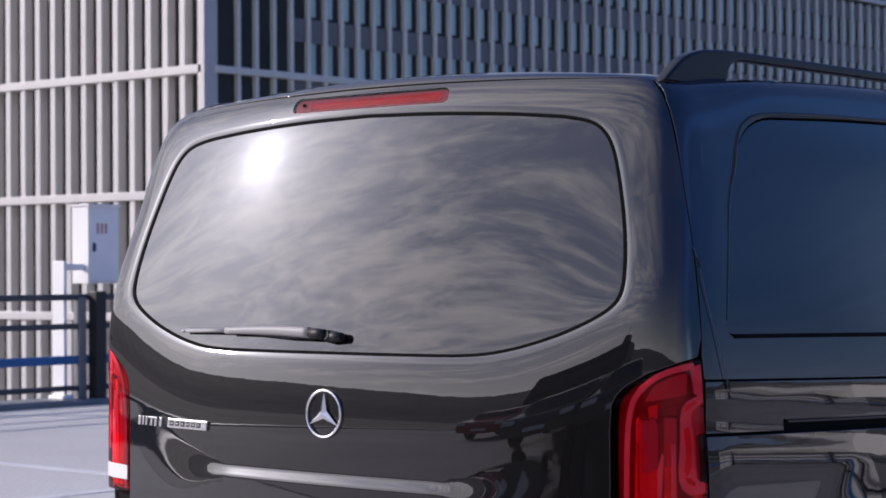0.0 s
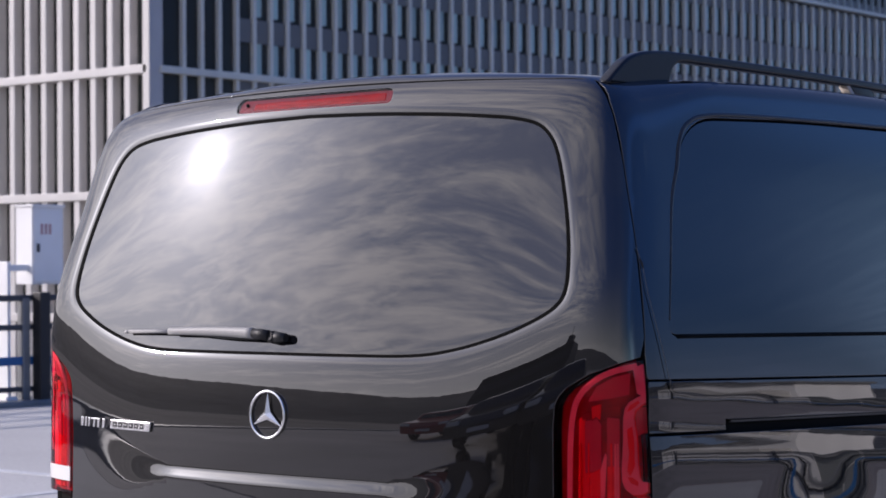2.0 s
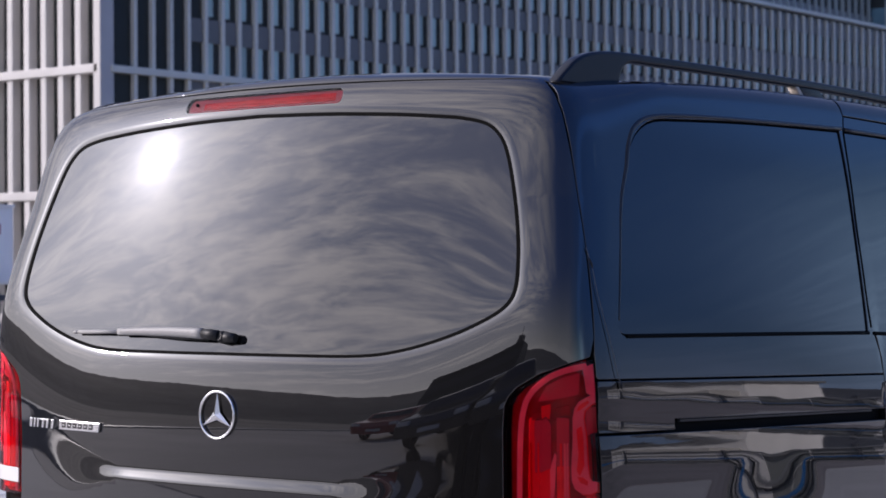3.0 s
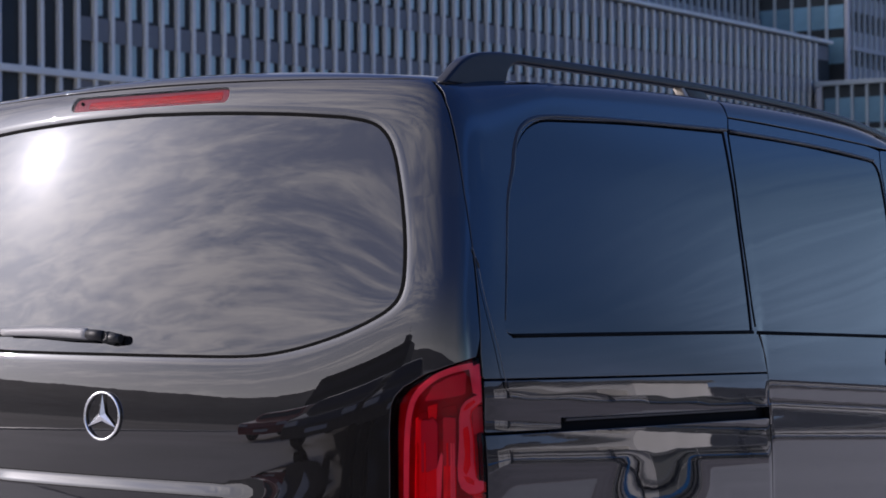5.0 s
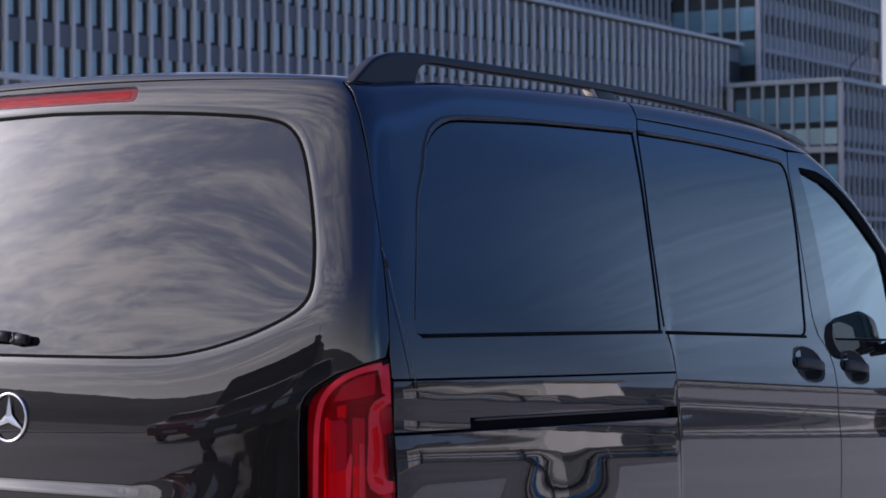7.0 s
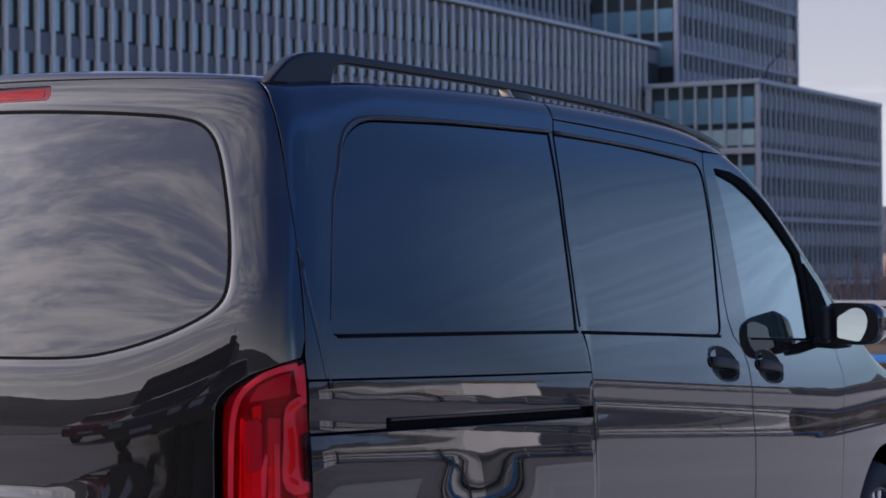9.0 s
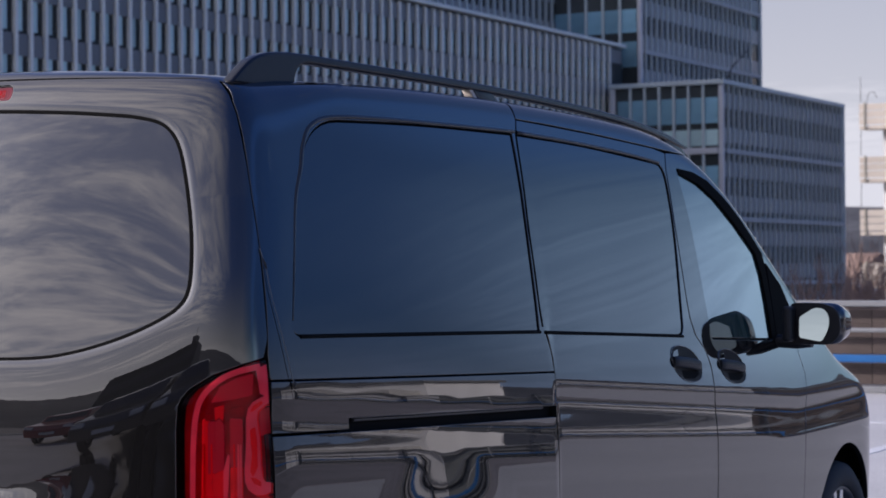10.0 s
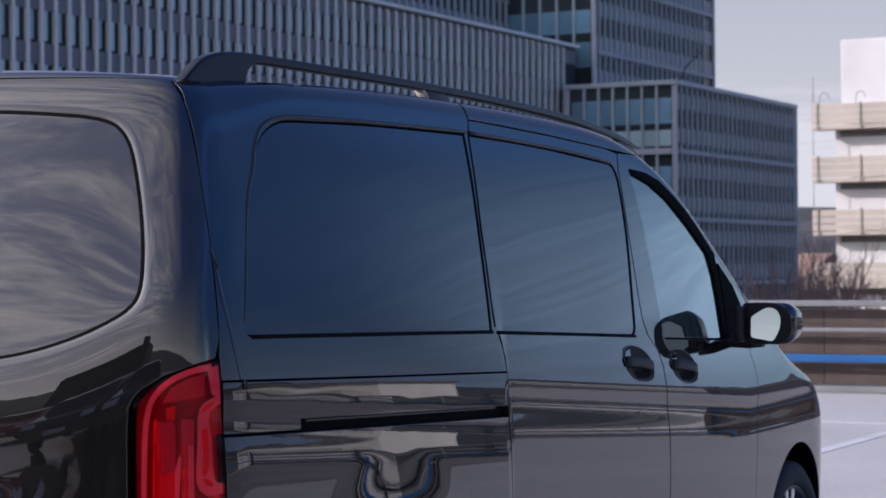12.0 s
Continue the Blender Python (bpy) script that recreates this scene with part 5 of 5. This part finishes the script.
# end facade: white fins, tan panels, dark slots, white ledges
ends = 34
repeat("panel", box(0.0, 0.30, -0.05, 0.0, CITY, 12.0), TANWALL, office, [T((AX - 0.30 - BAY * i - 0.06, AY, 0)) for i in range(ends)], "tan panel")
repeat("fin", box(-0.115, 0.115, -0.30, 0.0, CITY, 12.0, 0.015), WHITEFIN, office, [T((AX - 0.12 - BAY * i, AY, 0)) for i in range(1, ends)], "white fin")
for z in LEVELS:
    if CITY < z < 12:
        put("ledge", box(-62, AX + 0.02, AY - 0.36, AY + 0.02, z - 0.12, z + 0.12, 0.02), WHITEFIN, office, "white ledge")
        put("ledge", box(AX, AX + 0.20, AY + 0.02, 88.3, z - 0.10, z + 0.10, 0.02), GREYFIN, office, "grey ledge") if z < 8 else None
put("corner_pier", box(AX - 0.14, AX + 0.14, AY - 0.36, AY + 0.14, CITY, 12.1, 0.02), WHITEFIN, office, "pale corner pier")
# long facade: grey fins, dark glass with pale reflections painted as panes, slate bands
bays = 75
repeat("fin", box(0.0, 0.15, -0.065, 0.065, CITY, 12.0, 0.012), GREYFIN, office, [T((AX, AY + 0.25 + 0.69 * (i + 1), 0)) for i in range(bays)], "grey fin")
ROWS = [3.48 + 1.7 * k for k in range(0, 5)]
for z in ROWS:
    put("band", box(AX + 0.02, AX + 0.07, AY + 3.05, 88.2, z + 0.99, z + 1.66), SPANDREL, office, "slate band")
panes, rest = [], []
for i in range(4, bays):
    for k, z in enumerate(ROWS[1:]):
        if i < 74:
            panes.append(T((AX + 0.015, AY + 0.25 + 0.69 * i + 0.69 + 0.08, z + 0.05)))
repeat("window", box(0.0, 0.03, -0.02, 0.27, 0.0, 0.98, 0.0), PALEPANE, office, panes[:300], "pane with a pale reflection painted in its colour")

# setback upper storeys with a tower at their end
upper = tagged(new("office_tower"), "dark grey office tower with a teal glazed end", "building")
put("wall", box(-52, -41.7, 50, 88.9, 12.3, 17), DARKGLASS, upper, "dark glazed wall")
repeat("fin", box(0.0, 0.14, -0.045, 0.045, 12.3, 17, 0.0), FARFIN, upper, [T((-41.7, 50.5 + 0.69 * i, 0)) for i in range(56)], "grey fin")
for z in [12.9 + 1.7 * k for k in range(3)]:
    put("band", box(-41.7, -41.64, 50, 88.9, z, z + 0.72), GREYBAND, upper, "grey band")
BX, BY0, BY1 = -37.1, 89.0, 105.7
put("wall", box(-44.5, BX, BY0, BY1, CITY, 17), DARKGLASS, upper, "dark glazed wall")
repeat("fin", box(0.0, 0.13, -0.04, 0.04, CITY, 17, 0.0), FARFIN, upper, [T((BX, BY0 + 0.55 + 0.69 * i, 0)) for i in range(22)], "grey fin")
put("corner_pier", box(BX - 0.08, BX + 0.12, BY0 - 0.14, BY0 + 0.12, CITY, 17, 0.03), WHITEFIN, upper, "pale corner pier")
put("corner_pier", box(BX - 0.2, BX + 0.15, BY1 - 0.2, BY1, CITY, 17, 0.03), FARFIN, upper)
for z in [5.25 + 1.7 * k for k in range(7)]:
    put("band", box(BX, BX + 0.06, BY0 + 0.28, BY1 - 0.3, z, z + 0.75), GREYBAND, upper, "grey band")
for z in (8.6, 11.95, 15.4):
    put("ledge", box(BX, BX + 0.18, BY0 + 0.28, BY1 - 0.3, z - 0.10, z + 0.10, 0.02), FARLEDGE, upper, "grey ledge")
repeat("mullion", box(-0.06, 0.06, -0.16, 0.0, CITY, 17, 0.01), FARFIN, upper, [T((BX - 0.10 - 0.92 * i, BY0, 0)) for i in range(1, 6)], "grey mullion")
repeat("window", box(0.06, 0.86, -0.04, 0.0, 0.0, 1.25), TEAL, upper, [T((BX - 0.10 - 0.92 * (i + 1), BY0, z)) for i in range(5) for z in (6.2, 8.9, 11.2, 12.9, 14.9)], "teal window")
for z in (10.35, 14.05):
    put("band", box(-43, BX - 0.10, BY0 - 0.05, BY0, z, z + 0.75), DARKGLASS, upper, "dark band")

wing = tagged(new("office_wing"), "lower grey office wing with a teal glazed front", "building")
CX, CY0, CY1, CTOP = -31.7, 86.0, 103.7, 9.85
put("wall", box(-37.3, CX, CY0, CY1, CITY, CTOP), DARKGLASS, wing, "dark glazed wall")
put("corner_pier", box(CX - 0.10, CX + 0.15, CY1 - 0.18, CY1 + 0.01, CITY, CTOP, 0.02), FARFIN, wing)
put("roof_edge", box(-37.4, CX + 0.18, CY0 - 0.2, CY1, CTOP, CTOP + 0.22, 0.03), FARFIN, wing, "grey roof edge")
put("corner_pier", box(CX - 0.10, CX + 0.12, CY0 - 0.14, CY0 + 0.12, CITY, CTOP, 0.03), WHITEFIN, wing, "pale corner pier")
put("corner_pier", box(-37.3, -37.05, CY0 - 0.16, CY0, CITY, CTOP, 0.02), WHITEFIN, wing)
repeat("fin", box(0.0, 0.13, -0.04, 0.04, CITY, CTOP, 0.0), FARFIN, wing, [T((CX, CY0 + 0.7 + 0.69 * i, 0)) for i in range(25)], "grey fin")
for z in [0.75 + 1.6 * k for k in range(-1, 6)]:
    put("band", box(CX, CX + 0.06, CY0 + 0.25, CY1, z, z + 0.72), GREYBAND, wing, "grey band")
for z in (6.75, 3.58, 0.5):
    put("ledge", box(CX, CX + 0.16, CY0 + 0.25, CY1 - 0.02, z - 0.11, z + 0.11, 0.02), FARLEDGE, wing, "grey ledge")
    put("ledge", box(-37.05, CX - 0.12, CY0 - 0.22, CY0, z - 0.14, z + 0.14, 0.02), WHITEFIN, wing, "pale ledge")
repeat("mullion", box(-0.055, 0.055, -0.17, 0.0, CITY, CTOP, 0.01), FARFIN, wing, [T((CX - 0.12 - 0.74 * i, CY0, 0)) for i in range(1, 7)], "grey mullion")
pale = [(0, 8.05, 1.2, TEAL), (1, 7.0, 0.75, PALEPANE), (2, 4.9, 1.15, TEAL), (3, 3.85, 0.7, BEIGE), (4, 1.7, 1.2, TEAL)]
for _, z, h, mat in pale:
    repeat("window", box(0.05, 0.69, -0.04, 0.0, 0.0, h), mat, wing, [T((CX - 0.12 - 0.74 * (i + 1), CY0, z)) for i in range(7)], "glazed window")
for z in (9.25, 6.1, 2.95):
    put("band", box(-37.05, CX - 0.12, CY0 - 0.03, CY0, z, z + 0.55), DARKGLASS, wing, "dark band")
# a small roof crane on the wing
crane = tagged(new("roof_davit"), "small dark steel davit on the wing roof", "davit")
put("mast", tube([(-34.0, 92, CTOP + 0.2), (-33.4, 92, CTOP + 1.5)], 0.04, 6), STEEL, crane)
put("jib", tube([(-33.5, 92, CTOP + 1.35), (-32.6, 92, CTOP + 2.2)], 0.03, 6), STEEL, crane)
put("base", box(-34.6, -33.4, 91.5, 92.5, CTOP + 0.2, CTOP + 0.5), STEEL, crane)

# pale block with beige balconies
flats = tagged(new("apartment_block"), "white apartment block with beige wraparound balconies", "building")
EYE = (3.33, -3.36, 1.395)
flats.matrix_basis = T(EYE) @ Matrix.Scale(1.17, 4) @ T([-v for v in EYE])
put("wall", box(-32.9, -14, 115, 130, CITY, 10.6), STONE, flats)
put("penthouse", box(-32.7, -14, 115.6, 129, 10.6, 14.8, 0.05), STONE, flats, "plain white penthouse")
for k in range(6):
    z = 9.35 - 3.12 * k
    slab_ = put("balcony", box(-33.95, -13.5, 113.8, 115, z, z + 0.22, 0.02), BEIGE, flats, "beige balcony")
    for j in range(3):
        put("parapet_board", box(-33.95, -13.5, 113.75, 113.82, z + 0.28 + 0.42 * j, z + 0.655 + 0.42 * j, 0.01), BEIGE, slab_)
    repeat("baluster", box(-0.04, 0.04, 113.70, 113.745, z, z + 1.6), OLIVE, slab_, [T((-33.6 + 2.6 * i, 0, 0)) for i in range(8)])
    if k:
        put("window_band", box(-32.6, -14.2, 114.94, 115.0, z + 2.72, z + 3.08), SPANDREL, flats, "grey window band under the balcony")
    put("side_rail", tube([(-33.9, 113.9, z + 1.6), (-33.9, 113.9, z + 3.1)], 0.025, 6), PALESTEEL, flats)
hoops = [smooth_line([(-33.6 + 2.2 * i, 114.2, 10.6), (-33.55 + 2.2 * i, 114.2, 11.4), (-33.2 + 2.2 * i, 114.2, 11.55), (-33.0 + 2.2 * i, 114.2, 11.2)], 5) for i in range(3)]
for h in hoops:
    put("roof_hoop", tube(h, 0.024, 6), PALESTEEL, flats)

# hills all round, higher on the sun's side
bm = bmesh.new()
rows = []
for i in range(721):
    a = radians(i * 0.5)
    high = 26 + 52 * max(0.0, math.cos(a - radians(-128)))**1.5 + 5 * noise.noise((math.cos(a) * 4, math.sin(a) * 4, 0)) + 2.2 * noise.noise((math.cos(a) * 40, math.sin(a) * 40, 3)) + 2.0 * noise.noise((math.cos(a) * 110, math.sin(a) * 110, 7)) + 2.2 * abs(noise.noise((math.cos(a) * 260, math.sin(a) * 260, 9)))
    if -40 < ((i * 0.5 + 180) % 360) - 180 < 0:
        high = high * 0.55 + 12
    elif i * 0.5 < 60:
        high = high * (0.45 + 0.55 * float(ease((i * 0.5 - 24) / 10)))
    rows.append([bm.verts.new((r * math.sin(a), r * math.cos(a), CITY + h)) for r, h in ((520, -2), (700, high * 0.35), (900, high + 9), (1100, high * 0.9))])
for i in range(720):
    for k in range(3):
        bm.faces.new((rows[i][k], rows[i + 1][k], rows[i + 1][k + 1], rows[i][k + 1])).smooth = True
bmesh.ops.recalc_face_normals(bm, faces=bm.faces)
tagged(put("hills", bm, HILLSIDE), "dark wooded hills around the city", "hills", kind="structure")

# small far houses on the slope and rough scrub below the deck
rnd = random.Random(4)
for i in range(14):
    a = radians(-17.9 + rnd.uniform(-0.9, 0.9))
    d = rnd.uniform(230, 420)
    x, y = 3.3 + d * math.sin(a), -3.4 + d * math.cos(a)
    h = rnd.uniform(5, 9)
    house = tagged(new("house"), "small far rendered house with a pitched roof", "house", "far houses")
    house.matrix_basis = T((x, y, CITY)) @ Matrix.Rotation(rnd.uniform(0, 3), 4, "Z")
    w = rnd.uniform(4, 6)
    put("wall", box(-w, w, -4, 4, 0, h), (STONE, BEIGE, TANWALL)[i % 3], house)
    put("roof", mesh_of([(-w - 0.4, -4.4, h), (w + 0.4, -4.4, h), (w + 0.4, 4.4, h), (-w - 0.4, 4.4, h), (-w - 0.4, 0, h + 3), (w + 0.4, 0, h + 3)], [(0, 1, 5, 4), (2, 3, 4, 5), (1, 2, 5), (3, 0, 4), (3, 2, 1, 0)]), BARK, house)


def twigs(height, seed, count):
    """A bare bush: stems that fork three times."""
    r = random.Random(seed)
    bm = bmesh.new()

    def limb(p, d, length, radius, depth):
        q = p + d * length
        side = d.cross(Vector((0.3, 0.9, 0.1))).normalized()
        other = d.cross(side)
        a = [bm.verts.new(p + (side * math.cos(t) + other * math.sin(t)) * radius) for t in (0, 2.1, 4.2)]
        b = [bm.verts.new(q + (side * math.cos(t) + other * math.sin(t)) * radius * 0.6) for t in (0, 2.1, 4.2)]
        for k in range(3):
            bm.faces.new((a[k], a[(k + 1) % 3], b[(k + 1) % 3], b[k]))
        if depth:
            for _ in range(r.choice((2, 3, 3))):
                e = (d + Vector((r.uniform(-0.6, 0.6), r.uniform(-0.6, 0.6), r.uniform(-0.1, 0.5)))).normalized()
                limb(q, e, length * r.uniform(0.55, 0.8), radius * 0.6, depth - 1)

    for _ in range(count):
        d = Vector((r.uniform(-0.35, 0.35), r.uniform(-0.35, 0.35), 1)).normalized()
        limb(Vector((r.uniform(-0.3, 0.3), r.uniform(-0.3, 0.3), 0)), d, height * 0.36, height * 0.012, 4)
    return bm


verts, faces = [], []
for i in range(26):
    a = radians(-19.6 + rnd.uniform(-0.80, 0.80)) if i < 11 else radians(-17.85 + rnd.uniform(-0.40, 0.40))
    d = rnd.uniform(58, 72) if i < 11 else rnd.uniform(85, 130)
    h = (8.7 if i < 11 else 10.2) * rnd.uniform(0.72, 1.10)
    bm = twigs(1.0, 10 + i, 5)
    bm.verts.index_update()
    at = T((3.3 + d * math.sin(a), -3.4 + d * math.cos(a), CITY - 0.02)) @ Matrix.Rotation(rnd.uniform(0, 6), 4, "Z") @ Matrix.Diagonal((h * 0.8, h * 0.8, h, 1))
    k = len(verts)
    verts += [at @ v.co for v in bm.verts]
    faces += [tuple(k + v.index for v in f.verts) for f in bm.faces]
    bm.free()
tagged(put("bare_trees", mesh_of(verts, faces), BARK), "bare reddish-brown winter trees below the deck", "trees", kind="stuff")

# the far side of the deck: parked vehicles and a hall


def parked(name, words, kind, paint, x, y, width, height, length, nose):
    """A plain parked vehicle that looks towards +y."""
    car = tagged(new(name), words, kind)
    car.matrix_basis = T((x, y, 0))
    w, h = width / 2, height
    side_ = [(0.0, 0.30), (0.05, 0.62), (-0.02 - nose * 0.1, 0.86), (-nose, 1.00), (-nose - (h - 1.0) * 0.62, h - 0.05), (-nose - (h - 1.0) * 0.62 - 0.5, h), (-length + 0.35, h - 0.02), (-length + 0.05, h - 0.35), (-length, 0.95), (-length, 0.32)]
    bm = bmesh.new()
    rings_ = []
    for u, f in ((-1.0, 0), (-0.90, 1), (0.90, 1), (1.0, 0)):
        rings_.append([bm.verts.new((u * w * (1 - 0.10 * max(0.0, (pz - 0.9) / (h - 0.9))), py * (1 if f else 0.985), pz if f else min(pz, h - 0.03) * 0.985 + 0.004)) for py, pz in side_])
    for r0, r1 in zip(rings_, rings_[1:]):
        for i in range(len(side_)):
            j = (i + 1) % len(side_)
            bm.faces.new((r0[i], r0[j], r1[j], r1[i]))
    bm.faces.new(rings_[0])
    bm.faces.new(rings_[-1][::-1])
    bmesh.ops.recalc_face_normals(bm, faces=bm.faces)
    bmesh.ops.bevel(bm, geom=bm.edges[:], offset=0.03, segments=2, profile=0.5, affect="EDGES")
    put("body", bm, paint, car)
    top = h - 0.12
    bm = bmesh.new()
    lean = 0.62
    quad = [(-w * 0.84, -nose + 0.012 - 0.06 * lean, 1.06), (w * 0.84, -nose + 0.012 - 0.06 * lean, 1.06), (w * 0.78, -nose + 0.012 - (top - 1.0) * lean, top), (-w * 0.78, -nose + 0.012 - (top - 1.0) * lean, top)]
    v_ = [bm.verts.new(p) for p in quad] + [bm.verts.new((p[0], p[1] - 0.02, p[2] - 0.012)) for p in quad]
    for f in ((0, 1, 2, 3), (7, 6, 5, 4), (0, 4, 5, 1), (1, 5, 6, 2), (2, 6, 7, 3), (3, 7, 4, 0)):
        bm.faces.new([v_[i] for i in f])
    put("windscreen", bm, PRIVACY, car, "dark windscreen")
    for s_ in (-1, 1):
        put("headlight", box(s_ * w * 0.78 - 0.16, s_ * w * 0.78 + 0.16, -0.06, 0.045, 0.66, 0.80, 0.03), CLEARLENS, car, "clear headlight")
        for py in (-0.85, -length + 0.95):
            put("wheel", tyre_me, TYRE, car, "", T((s_ * (w - 0.02), py, WHEEL_Z)) @ (Matrix() if s_ > 0 else Matrix.Rotation(math.pi, 4, "Z")))
    put("number_plate", box(-0.26, 0.26, 0.02, 0.06, 0.42, 0.53, 0.004), CLEARLENS, car, "plain pale plate")
    return car


# both dark cars are unseen additions that darken the lower tailgate's reflection
parked("parked_car", "black estate car with dark windscreen, added unseen to darken the tailgate's reflection", "car", PAINT, -0.9, -8.4, 1.85, 1.46, 4.6, 1.0)
parked("parked_car", "dark grey hatchback with dark windscreen, added unseen to darken the tailgate's reflection", "car", PAINT, -2.95, -8.9, 1.76, 1.44, 4.1, 1.0)
parked("parked_car", "red car with clear headlights parked on the deck", "car", REDPAINT, -6.6, -13.0, 1.78, 1.42, 4.2, 1.0)
tower = tagged(new("dark_tower"), "dark high-rise block with a small mast on its roof", "building")
put("wall", box(-26.6, -14.0, -74, -60, CITY, 8.0, 0.05), STEEL, tower)
put("plant_room", box(-17.4, -15.4, -66, -61, 8.0, 10.2, 0.05), STEEL, tower)
put("mast", tube([(-16.4, -62, 10.2), (-16.4, -62, 13.5)], 0.10, 6), STEEL, tower)
for k in range(5):
    put("window_band", box(-26.2, -14.4, -59.99, -59.93, -6.5 + 3.3 * k, -5.0 + 3.3 * k), DARKGLASS, tower, "dark window band")
hall = tagged(new("grey_hall"), "long grey flat-roofed hall beyond the deck", "building")
put("wall", box(33.5, 72, 55, 65, CITY, 2.75), STONE, hall)
put("roof", box(33.2, 72.4, 54.6, 65.4, 2.75, 3.0), ROOFING, hall)
repeat("window", box(0.0, 2.2, -0.06, 0.0, 0.0, 1.1), SPANDREL, hall, [T((42.0 + 3.1 * i, 55, 0.9)) for i in range(9)], "dark window")
put("canopy", box(34.0, 40.5, 51, 55, 1.2, 1.9, 0.05), CONCRETE, hall, "pale canopy")
tagged(put("fence_post", box(15.20, 15.42, 17.85, 18.1, 0.0005, 1.25, 0.01), STEEL), "dark steel box post before the railing", "post", "railing end posts")
